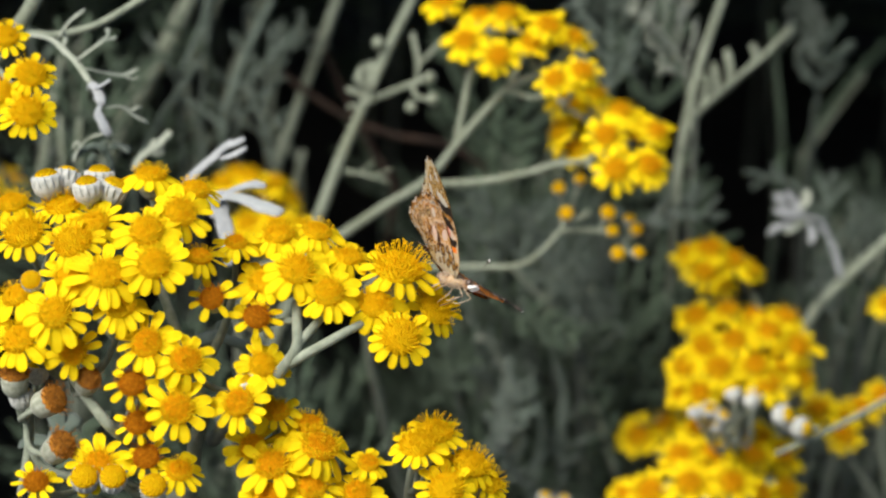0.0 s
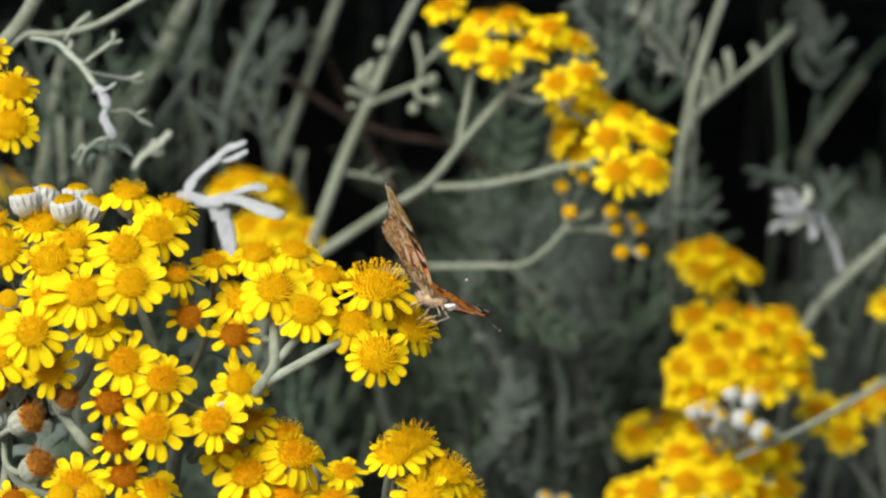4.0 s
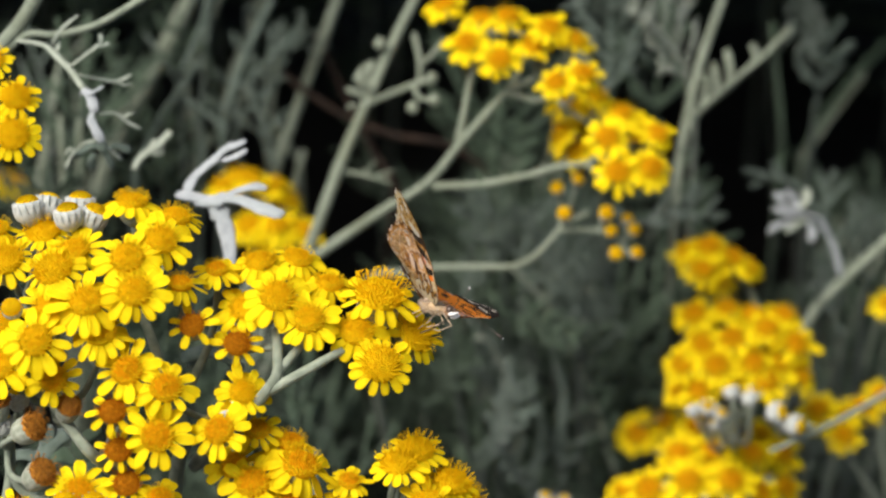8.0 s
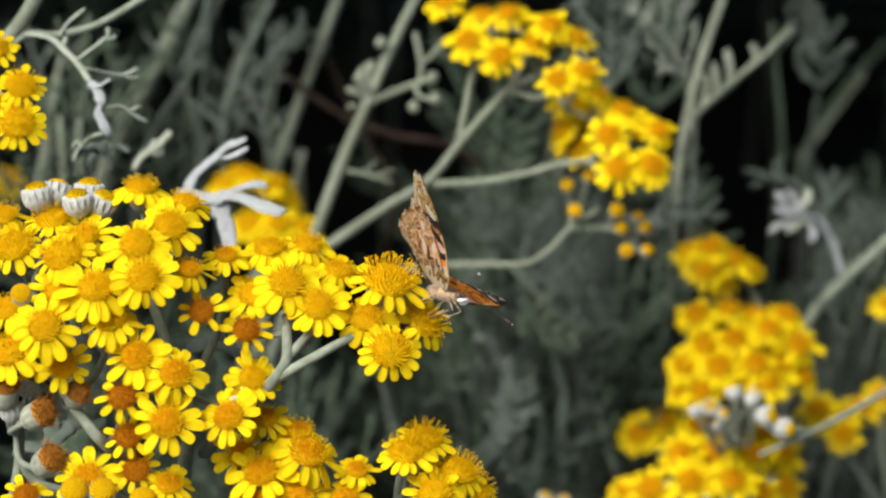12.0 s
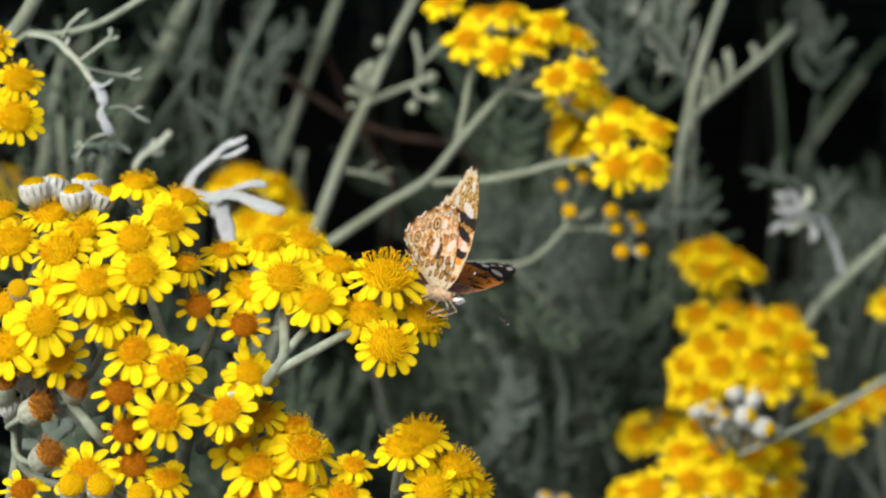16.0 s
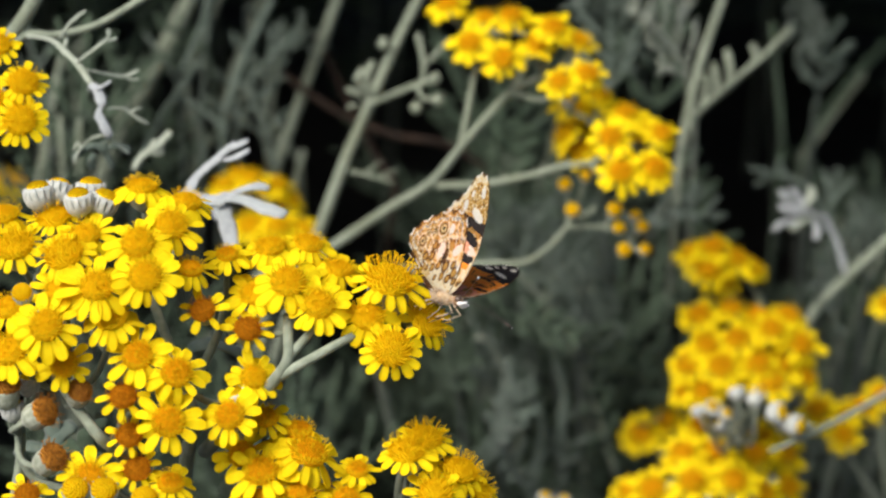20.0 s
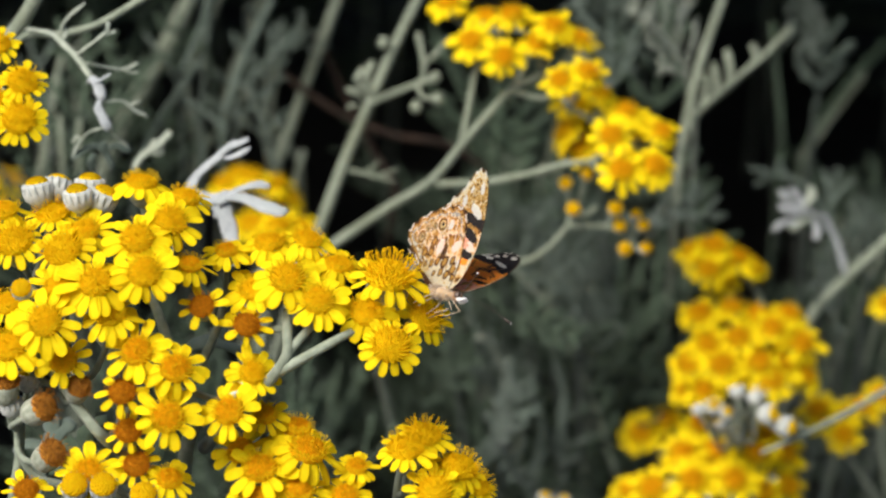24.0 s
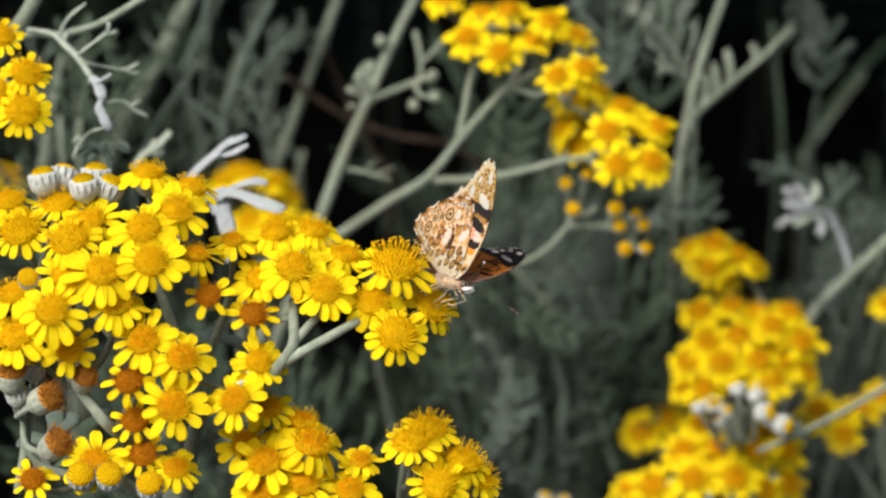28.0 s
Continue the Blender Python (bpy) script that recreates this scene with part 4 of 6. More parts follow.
def set_leaf(base, tip, seed, label, mat=None, pairs=6, wide=1.3, roll=0.0, foot=None, name="cut_leaf"):
    """A cut leaf between two points of the plan, its face to the open side, on a stalk that reaches the ground."""
    base, tip = at(*base), at(*tip)
    ob = thing(name, base, label, "leaf")
    d = tip - base
    x = d.normalized()
    z = facing(roll, 35)
    z = (z - x * z.dot(x)).normalized()
    turn = Matrix((x, z.cross(x), z)).transposed().to_4x4()
    part("blade", strand_leaf(seed, d.length, pairs, mat or LEAF_SHADED, wide * 1.35, 2 if pairs > 5 else 1), ob, turn)
    ground_at = Vector((*(foot or (base.x + 0.02, base.y + 0.09)), -0.02))
    stem_part("stalk", ob, [base, base - x * 0.012 + Vector((0, 0.008, -0.006)), base.lerp(ground_at, 0.5) + Vector((0, 0.03, 0)), ground_at], (0.7 * MM, 1.3 * MM), 6, mat or LEAF_SHADED)
    return ob

set_leaf((57.9, 50.8, 300), (59.5, 93.3, 300), 301, "lacy silvery leaf catching the light", LEAF_HALF_SHADED, 8, 0.8, -10)
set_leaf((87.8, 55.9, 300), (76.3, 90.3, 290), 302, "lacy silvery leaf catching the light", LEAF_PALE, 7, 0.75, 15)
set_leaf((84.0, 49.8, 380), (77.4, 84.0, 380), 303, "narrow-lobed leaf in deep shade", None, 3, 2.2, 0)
set_leaf((70.0, 9.3, 300), (94.3, 17.2, 290), 304, "lacy grey leaf in half shade", LEAF_HALF_SHADED, 4, 1.5, 0)
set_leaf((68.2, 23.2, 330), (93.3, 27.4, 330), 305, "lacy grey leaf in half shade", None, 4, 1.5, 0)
set_leaf((143.8, 57.4, 360), (146.4, 82.3, 360), 306, "lacy grey leaf in half shade", LEAF_HALF_SHADED, 3, 2.0, 0)
set_leaf((19.5, -73.0, 304), (30.4, -50.1, 294), 322, "lacy grey leaf in half shade", LEAF_HALF_SHADED, 5, 1.5, -19)
set_leaf((45.7, -84.4, 341), (47.3, -62.6, 331), 323, "lacy grey leaf in half shade", LEAF_HALF_SHADED, 3, 1.5, -16)
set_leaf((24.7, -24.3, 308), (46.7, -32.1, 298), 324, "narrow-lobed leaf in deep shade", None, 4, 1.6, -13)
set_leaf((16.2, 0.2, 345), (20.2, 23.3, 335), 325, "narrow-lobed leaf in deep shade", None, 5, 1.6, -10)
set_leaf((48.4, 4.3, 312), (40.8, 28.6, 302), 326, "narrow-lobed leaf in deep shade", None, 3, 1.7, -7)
set_leaf((31.2, -6.2, 349), (24.5, 15.0, 339), 327, "lacy grey leaf in half shade", LEAF_HALF_SHADED, 4, 1.4, -4)
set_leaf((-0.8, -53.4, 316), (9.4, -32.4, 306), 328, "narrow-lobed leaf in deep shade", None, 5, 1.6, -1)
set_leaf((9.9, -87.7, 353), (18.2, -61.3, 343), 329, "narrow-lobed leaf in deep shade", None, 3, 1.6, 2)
set_leaf((32.3, -90.8, 320), (26.8, -67.3, 310), 330, "lacy grey leaf in half shade", LEAF_HALF_SHADED, 4, 1.4, 5)
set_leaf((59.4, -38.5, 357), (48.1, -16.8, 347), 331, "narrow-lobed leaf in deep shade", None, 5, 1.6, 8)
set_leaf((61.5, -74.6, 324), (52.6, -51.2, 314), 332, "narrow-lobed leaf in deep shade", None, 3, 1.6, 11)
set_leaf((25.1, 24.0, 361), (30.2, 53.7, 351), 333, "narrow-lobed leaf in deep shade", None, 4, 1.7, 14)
set_leaf((47.2, -24.8, 328), (52.9, -3.9, 318), 334, "lacy grey leaf in half shade", LEAF_HALF_SHADED, 5, 1.2, 17)
set_leaf((36.0, -43.2, 365), (26.0, -25.6, 355), 335, "lacy grey leaf in half shade", LEAF_HALF_SHADED, 3, 1.2, 20)
set_leaf((18.0, -54.3, 332), (11.6, -33.0, 322), 336, "lacy grey leaf in half shade", LEAF_HALF_SHADED, 4, 1.3, 23)
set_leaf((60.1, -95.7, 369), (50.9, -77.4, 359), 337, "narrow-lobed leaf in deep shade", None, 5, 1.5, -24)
set_leaf((-139.5, 26.5, 300), (-135.9, 67.3, 290), 350, "lacy grey leaf in half shade", LEAF_HALF_SHADED, 3, 0.9, -25)
set_leaf((-76.4, 42.2, 333), (-78.7, 74.9, 323), 353, "lacy grey leaf in half shade", LEAF_HALF_SHADED, 3, 1.3, -16)
set_leaf((-63.8, 36.8, 304), (-67.2, 64.5, 294), 354, "lacy grey leaf in half shade", LEAF_HALF_SHADED, 3, 1.0, -13)
set_leaf((-72.3, 61.2, 335), (-54.9, 82.4, 325), 355, "lacy grey leaf in half shade", LEAF_HALF_SHADED, 4, 1.1, -10)
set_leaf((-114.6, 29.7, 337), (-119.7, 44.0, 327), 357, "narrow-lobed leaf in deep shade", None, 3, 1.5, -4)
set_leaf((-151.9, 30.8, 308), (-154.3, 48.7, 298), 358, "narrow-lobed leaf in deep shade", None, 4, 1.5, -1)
set_leaf((-64.2, 80.5, 339), (-46.8, 76.5, 329), 359, "lacy grey leaf in half shade", LEAF_HALF_SHADED, 3, 1.2, 2)
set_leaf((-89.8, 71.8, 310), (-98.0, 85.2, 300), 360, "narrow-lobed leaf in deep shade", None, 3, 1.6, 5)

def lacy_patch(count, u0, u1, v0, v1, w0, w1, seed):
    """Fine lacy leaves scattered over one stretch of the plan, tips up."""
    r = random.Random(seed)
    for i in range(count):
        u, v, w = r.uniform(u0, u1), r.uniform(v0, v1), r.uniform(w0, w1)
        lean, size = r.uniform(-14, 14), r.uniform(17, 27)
        set_leaf((u, v, w), (u + lean, v + size, w - 8), seed + i, "lacy grey leaf in half shade", LEAF_HALF_SHADED, 6, r.uniform(0.5, 0.75), r.uniform(-25, 25))


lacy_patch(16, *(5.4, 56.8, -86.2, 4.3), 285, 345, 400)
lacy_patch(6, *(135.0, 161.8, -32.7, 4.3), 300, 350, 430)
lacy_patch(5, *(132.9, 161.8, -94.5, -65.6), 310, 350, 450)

# leaf masses added over and around the flowers, mostly unseen, to block light
def crown(count, spread, name, label):
    """Many lobed leaves as one mass; spread gives a place for three numbers between 0 and 1."""
    verts, faces = [], []
    pool = [([v.co.copy() for v in me.vertices], [tuple(f.vertices) for f in me.polygons]) for me in CROWN_LEAVES]
    for i in range(count):
        place = spread(shoot_rnd.random(), shoot_rnd.random(), shoot_rnd.random())
        # the bush is rounded at its corners
        if (abs(place.x + 0.07) / 0.72) ** 3 + (abs(place.y - 1.05) / 0.95) ** 3 > 1 + 0.35 * noise.noise(place * 5):
            continue
        # its back and sides fall away to the ground
        place.z *= 1 - 0.75 * min(1, (abs(place.x + 0.07) / 0.75) ** 5 + (max(0, place.y - 0.95) / 1.0) ** 3)
        # a gap in the crown lets some sky onto the leaves below
        if math.hypot((place.x + 0.12) / 0.03, (place.y - 0.46) / 0.05) < 1:
            continue
        turn = Euler((shoot_rnd.uniform(-.6, .6), shoot_rnd.uniform(-1.0, .4), shoot_rnd.uniform(0, 6.28))).to_matrix() * shoot_rnd.uniform(0.9, 1.5)
        co, fs = pool[i % 3]
        k = len(verts)
        verts.extend(tuple(turn @ c + place) for c in co)
        faces.extend(tuple(a + k for a in f) for f in fs)
    me = bpy.data.meshes.new(name)
    me.from_pydata(verts, [], faces)
    me.materials.append(LEAF_SHADED)
    me.polygons.foreach_set("use_smooth", [True] * len(faces))
    return tagged(new(name, me), label, "foliage", kind="stuff")


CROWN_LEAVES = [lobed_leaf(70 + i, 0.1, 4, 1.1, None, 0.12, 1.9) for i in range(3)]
# added shade-givers: crown and flanks out of view, back mass as backdrop
crown(1500, lambda a, b, c: Vector((-0.75 + 1.3 * a, 0.32 + 1.55 * b, 0.445 + 0.06 * max(0, 1 - 8 * b) - 0.2 * min(b * 1.6, 1) + 0.12 * c)), "bush_crown", "dense unseen grey-green leaves added on top to shade the bush")
crown(450, lambda a, b, c: Vector((-0.6 + 1.2 * a, 1.35 + 0.4 * b, 0.02 + 0.40 * c)), "bush_back", "grey-green leaves added at the back of the bush to block light")
crown(260, lambda a, b, c: Vector((0.38 + 0.25 * a, 0.30 + 1.0 * b, 0.02 + 0.42 * c)), "bush_flank", "dense unseen grey-green leaves added at the side to block light")
crown(260, lambda a, b, c: Vector((-0.62 + 0.32 * a, 0.12 + 0.55 * b, 0.12 + 0.36 * c)), "bush_flank", "dense unseen grey-green leaves added at the side to block light")

# silver leaves that stand clear of the shade
def single_leaf(rows, label, name="silver_leaf", foot=None, mat=None):
    """A leaf of a few broad lobes, each a strap along plan points with its own half width; rows are (points, width)."""
    base = at(*rows[0][0][0])
    ob = thing(name, base, label, "leaf")
    for pts, wd, *own in rows:
        s = Sheet()
        line = smooth_line([at(*p) - base for p in pts], 4)
        n = len(line)
        s.tube(line, [wd * MM * (0.75 + 0.35 * math.sin(math.pi * i / (n - 1)) + (0.25 if 0.65 < i / (n - 1) < 0.95 else 0)) * (1 + 0.22 * noise.noise(line[i] * 400)) for i in range(n)],
               8, 0.28, facing(-12, 50))
        part("lobe", s.mesh("lobe", own[0] if own else mat or LEAF_SILVER), ob)
    return ob


silver = single_leaf([([(-66.8, 14.1, 88), (-63.9, 13.7, 86), (-61.0, 14.0, 85), (-58.8, 13.7, 84)], 2.7), ([(-63.3, 13.8, 87), (-61.7, 11.3, 86), (-60.7, 8.6, 85)], 2.0), ([(-57.2, -4.5, 80), (-58.1, 3.2, 82), (-60.3, 10.6, 84), (-62.7, 14.3, 86)], 2.1), ([(-61.6, 13.7, 86), (-55.7, 14.2, 80), (-48.4, 11.5, 74), (-42.5, 9.5, 70)], 1.9),
                      ([(-61.6, 14.0, 86), (-56.0, 16.4, 84), (-51.2, 17.6, 82), (-47.6, 17.0, 82)], 1.4), ([(-62.3, 13.7, 86), (-68.0, 14.9, 88), (-73.0, 16.0, 92)], 1.8), ([(-70.5, 15.4, 90), (-68.4, 20.4, 92), (-61.9, 25.8, 90), (-57.5, 29.5, 88)], 1.7),
                      ([(-61.9, 25.3, 90), (-59.5, 27.7, 88), (-53.7, 30.1, 86)], 1.3), ([(-61.9, 25.8, 90), (-58.6, 25.3, 88), (-53.4, 27.6, 86)], 1.2)], "bright silver felted leaf with blunt lobes")
top_leaf = single_leaf([([(-115.3, 59.5, 94), (-107.7, 57.9, 90), (-102.8, 53.8, 86), (-99.7, 50.9, 84), (-95.3, 44.9, 81)], 0.8), ([(-105.2, 58.0, 88), (-102.4, 61.9, 86), (-97.5, 65.5, 84)], 0.8), ([(-99.8, 51.5, 84), (-94.8, 54.7, 81), (-90.1, 57.9, 79)], 0.8), ([(-92.4, 56.4, 80), (-89.8, 57.0, 79), (-88.3, 57.6, 79)], 0.6),
                        ([(-92.1, 56.4, 80), (-90.7, 58.2, 79), (-90.6, 60.0, 79)], 0.55), ([(-95.6, 45.2, 81), (-93.6, 43.3, 80), (-92.1, 38.9, 79)], 1.25, LEAF_SILVER), ([(-94.5, 43.6, 80), (-91.9, 44.7, 79), (-89.8, 45.9, 78)], 0.7, LEAF_SILVER), ([(-94.8, 44.2, 80), (-96.0, 44.6, 81), (-96.6, 43.4, 82)], 0.6, LEAF_SILVER),
                        ([(-92.8, 38.9, 79), (-93.2, 36.8, 79), (-91.8, 34.0, 78), (-90.0, 30.6, 78)], 1.1, LEAF_SILVER), ([(-103.8, 55.8, 87), (-103.4, 58.0, 88), (-104.3, 60.2, 88)], 0.6), ([(-97.4, 49.3, 83), (-91.9, 48.4, 88), (-87.5, 48.0, 90), (-84.0, 50.0, 92)], 0.7), ([(-88.3, 48.0, 90), (-85.7, 47.0, 90), (-83.9, 47.5, 92)], 0.5),
                        ([(-91.5, 38.4, 80), (-87.5, 38.9, 84), (-83.9, 36.4, 86), (-80.8, 34.8, 88)], 0.8), ([(-85.7, 37.4, 85), (-83.9, 38.7, 86), (-82.6, 39.1, 88)], 0.5), ([(-91.9, 31.3, 79), (-96.0, 30.6, 84), (-99.6, 27.7, 88), (-101.8, 24.1, 90)], 0.8), ([(-99.3, 28.0, 88), (-100.3, 29.6, 88), (-101.7, 27.7, 89)], 0.5),
                        ([(-90.4, 30.7, 79), (-88.0, 28.4, 82), (-85.5, 26.3, 84)], 0.6)], "pale silver felted leaf with narrow lobes", mat=LEAF_PALE)
white_leaf = single_leaf([([(142.9, -9.9, 300), (140.5, 0.2, 300), (136.9, 7.3, 298), (134.4, 11.3, 297)], 1.08), ([(134.8, 10.7, 297), (128.6, 12.6, 292), (123.7, 15.8, 290)], 1.49), ([(132.2, 11.3, 296), (126.8, 9.8, 292), (121.7, 6.2, 290)], 1.35, LEAF_PALE),
                          ([(128.7, 12.3, 293), (125.8, 17.2, 291), (121.3, 20.6, 290)], 1.35), ([(127.6, 12.2, 292), (122.3, 12.6, 290), (117.7, 14.6, 290)], 1.35), ([(126.4, 13.8, 291), (129.5, 18.2, 291), (129.2, 21.5, 292)], 1.22, LEAF_PALE),
                          ([(124.4, 9.2, 291), (118.9, 8.6, 290), (115.8, 5.8, 291)], 1.22), ([(129.9, 10.7, 294), (131.8, 6.2, 293), (130.9, 2.6, 293)], 1.08), ([(123.3, 13.8, 290), (119.7, 17.8, 290), (118.6, 20.2, 291)], 1.08)], "silvery leaf lit at the top", mat=LEAF_SILVER)
shade_leaf = single_leaf([([(149.2, -6.2, 356), (145.8, 8.8, 356), (138.9, 20.6, 356), (132.4, 26.4, 356)], 1.17), ([(138.9, 20.6, 356), (131.4, 26.0, 356), (122.0, 28.7, 358), (115.3, 30.4, 360)], 1.30), ([(130.4, 26.5, 357), (127.3, 30.8, 358), (126.7, 33.6, 358)], 1.04),
                          ([(125.2, 28.2, 358), (121.0, 25.7, 359), (117.8, 23.9, 359)], 1.04), ([(145.9, 8.8, 357), (146.1, 20.7, 358), (144.2, 29.4, 360)], 1.17), ([(145.9, 15.3, 357), (150.4, 21.8, 358), (155.5, 25.7, 360)], 1.17),
                          ([(145.2, 21.8, 358), (148.9, 26.5, 358), (149.8, 30.4, 360)], 0.91), ([(147.5, 2.4, 356), (153.9, 7.7, 356), (161.8, 9.3, 358)], 1.17), ([(155.0, 8.0, 356), (157.5, 12.1, 358), (160.7, 14.9, 358)], 1.04)], "grey feathery leaf in half shade", mat=LEAF_HALF_SHADED)
single_leaf([([(87.5, 46.1, 288), (96.8, 55.0, 286), (108.6, 64.8, 284), (116.9, 71.8, 284)], 0.9), ([(100.8, 58.0, 286), (101.0, 63.8, 284), (99.8, 70.2, 284)], 1.1), ([(96.4, 54.4, 286), (96.3, 59.9, 285), (95.1, 65.5, 285)], 1.0),
                           ([(109.5, 65.4, 284), (110.1, 68.8, 284), (108.6, 72.2, 284)], 1.1), ([(91.0, 49.1, 287), (93.0, 56.1, 287), (92.6, 62.0, 287)], 0.9)], "grey leaf with upright finger lobes", mat=STEM)
single_leaf([([(90.1, 57.7, 330), (86.0, 69.2, 330), (83.0, 82.0, 332), (81.1, 96.8, 334)], 1.8), ([(87.0, 65.0, 330), (82.7, 67.0, 328), (79.5, 71.2, 328)], 1.5), ([(84.9, 73.4, 330), (80.6, 76.4, 328), (78.5, 80.6, 328)], 1.5),
                            ([(84.9, 75.5, 330), (88.9, 79.5, 328), (90.0, 83.7, 328)], 1.4), ([(83.0, 84.1, 332), (79.7, 87.0, 330)], 1.3)], "grey feathery leaf in half shade", mat=LEAF_SHADED)
hang_leaf = thing("hanging_leaf", at(*[(134.1, 98.5, 330)][0]), "hanging silvery leaf in the back", "leaf")
part("leaf", strand_leaf(91, 0.026, 6, LEAF_HALF_SHADED, 1.4), hang_leaf, (at(*[(138.5, 69.2, 330)][0]) - hang_leaf.location).to_track_quat("X", "Z").to_matrix().to_4x4() @ Matrix.Rotation(1.2, 4, "X"))

single_leaf([([(-90.0, 23.1, 130), (-88.1, 26.5, 130), (-85.7, 28.4, 130), (-82.7, 30.5, 130), (-79.1, 34.3, 130)], 1.5), ([(-86.4, 28.1, 130), (-84.1, 28.1, 130), (-81.6, 27.8, 130)], 1.2), ([(-82.4, 30.4, 130), (-81.9, 29.1, 130), (-82.0, 27.8, 130)], 0.9), ([(-85.7, 28.4, 130), (-84.8, 30.1, 130), (-83.4, 32.0, 130)], 0.8)], "small silver leaf with pointed lobes", mat=LEAF_PALE)
single_leaf([([(-90.6, 21.9, 90), (-92.5, 26.5, 90), (-93.7, 29.6, 90)], 1.0), ([(-92.5, 26.8, 90), (-96.1, 28.4, 90), (-99.9, 26.2, 90), (-101.8, 25.0, 90)], 1.3), ([(-91.9, 27.8, 90), (-89.1, 28.4, 90), (-85.7, 26.8, 90)], 1.2), ([(-96.8, 22.0, 95), (-97.2, 24.4, 95), (-96.3, 26.4, 95)], 1.3)], "grey leaf with rounded lobes over the buds", mat=LEAF_HALF_SHADED)
single_leaf([([(-23.4, 50.3, 240), (-25.3, 54.8, 238), (-24.8, 59.4, 236), (-23.3, 62.6, 236)], 1.1), ([(-25.3, 53.0, 238), (-28.6, 56.6, 236), (-27.1, 60.0, 236)], 0.9), ([(-25.6, 49.6, 238), (-29.3, 51.9, 236), (-32.3, 53.4, 236)], 0.8), ([(-26.2, 47.3, 238), (-29.3, 47.9, 236), (-31.8, 47.2, 236)], 0.7)], "small pale lobes on the forked stem", mat=STEM)

front_leaves = [
    single_leaf([([(-84.2, -58.0, 30), (-88.3, -52.6, 34), (-95.0, -49.9, 36), (-97.8, -51.4, 36)], 2.2), ([(-88.3, -52.6, 34), (-90.7, -47.1, 36), (-85.0, -43.5, 36)], 2.2), ([(-90.4, -51.9, 34), (-96.4, -55.6, 36), (-101.0, -56.5, 38)], 2.2)], "grey-green leaf under the flowers", mat=LEAF_SHADED),
    single_leaf([([(-103.6, -65.7, 36), (-102.1, -55.6, 36), (-98.9, -48.6, 38), (-94.1, -44.5, 40)], 2.6), ([(-100.3, -51.5, 38), (-105.3, -50.1, 38), (-109.3, -51.7, 40)], 2.0), ([(-98.9, -48.6, 38), (-99.9, -43.0, 40)], 2.0)], "grey leaf under the flowers", mat=LEAF_HALF_SHADED),
    single_leaf([([(-49.8, -28.8, 44), (-54.0, -25.8, 42), (-59.6, -24.3, 40), (-65.3, -25.8, 40)], 2.2), ([(-56.9, -24.7, 42), (-57.6, -20.1, 42)], 1.8), ([(-61.2, -24.7, 42), (-63.4, -28.7, 42)], 1.6)], "grey leaf under the flowers", mat=LEAF_HALF_SHADED)]

# ---- soil ----
soil = Sheet()
steps = 40
for j in range(steps + 1):
    for i in range(steps + 1):
        a, b = i / steps * 2 - 1, j / steps * 2 - 1
        x, y = 60 * a ** 5 + 0.9 * a, 60 * b ** 5 + 0.9 * b
        soil.v.append(Vector((x, y + 0.4, -0.004 + 0.012 * noise.noise(Vector((x * 14, y * 14, 0))) * (1 if abs(x) < 2 and abs(y) < 2 else 0))))
for j in range(steps):
    for i in range(steps):
        k = j * (steps + 1) + i
        soil.f.append((k, k + 1, k + steps + 2, k + steps + 1))
        soil.m.append(0)
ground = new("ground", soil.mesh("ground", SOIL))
tagged(ground, "garden soil under the bush, its shade put into the dark colour", "soil", kind="structure")

# ---- butterfly ----
# body axis, back and near side, against the slope's axes
AXIS = Vector((0.431, -0.448, 0.783))
BACK = Vector((0.791, 0.606, -0.089))
NEAR = AXIS.cross(BACK)
BF_TURN = (SLOPE @ Matrix((AXIS, -NEAR, BACK)).transposed()).to_4x4()
BF_PLACE = at(*[(-0.5, -12.1, 2)][0])
WING = 1.11
butterfly = new("butterfly")
butterfly.matrix_basis = Matrix.Translation(BF_PLACE) @ BF_TURN
butterfly.empty_display_size = 0.01
tagged(butterfly, "brown and orange butterfly with half-open wings feeding on a flower", "butterfly")

FORE_EDGE = [(0.5, 0), (2.6, 2.5), (3.9, 5.5), (4.1, 11), (2.9, 16.8), (0.3, 22.6), (-2.6, 26.5), (-5.4, 27.8), (-7.8, 26.0), (-9.2, 22.0), (-11.4, 18.6), (-13.4, 14.8),
             (-12.4, 12.2), (-7, 6), (-1.5, 0.5)]
HIND_EDGE = [(1.0, 0.5), (0.6, 5), (-2.2, 10), (-5.6, 14.2), (-8.0, 16.1), (-11.0, 16.0), (-14.3, 13.9), (-17.7, 10.4), (-20.6, 6.2), (-22.0, 2.4), (-20.7, 0.2), (-16.7, -0.5),
             (-12.4, -1.4), (-7, -2.0), (-2, -1.6)]
TONE_NAMES = list(WING_TONES)


def outline(edge):
    pts = [Vector((x, z, 0)) for x, z in edge]
    closed = pts[-2:] + pts + pts[:2]
    line = smooth_line(closed, 6)
    line = line[12:-12]
    out = []
    for i, p in enumerate(line):
        tooth = 0.32 * math.cos(i * math.pi / 2) if p.x < -3.5 and p.length > 12.5 else 0
        out.append((p.x * (1 + tooth / p.length), p.y * (1 + tooth / p.length)))
    return out


def inside(line, x, z):
    hit = False
    j = len(line) - 1
    for i in range(len(line)):
        (x1, z1), (x2, z2) = line[i], line[j]
        if (z1 > z) != (z2 > z) and x < (x2 - x1) * (z - z1) / (z2 - z1) + x1:
            hit = not hit
        j = i
    return hit


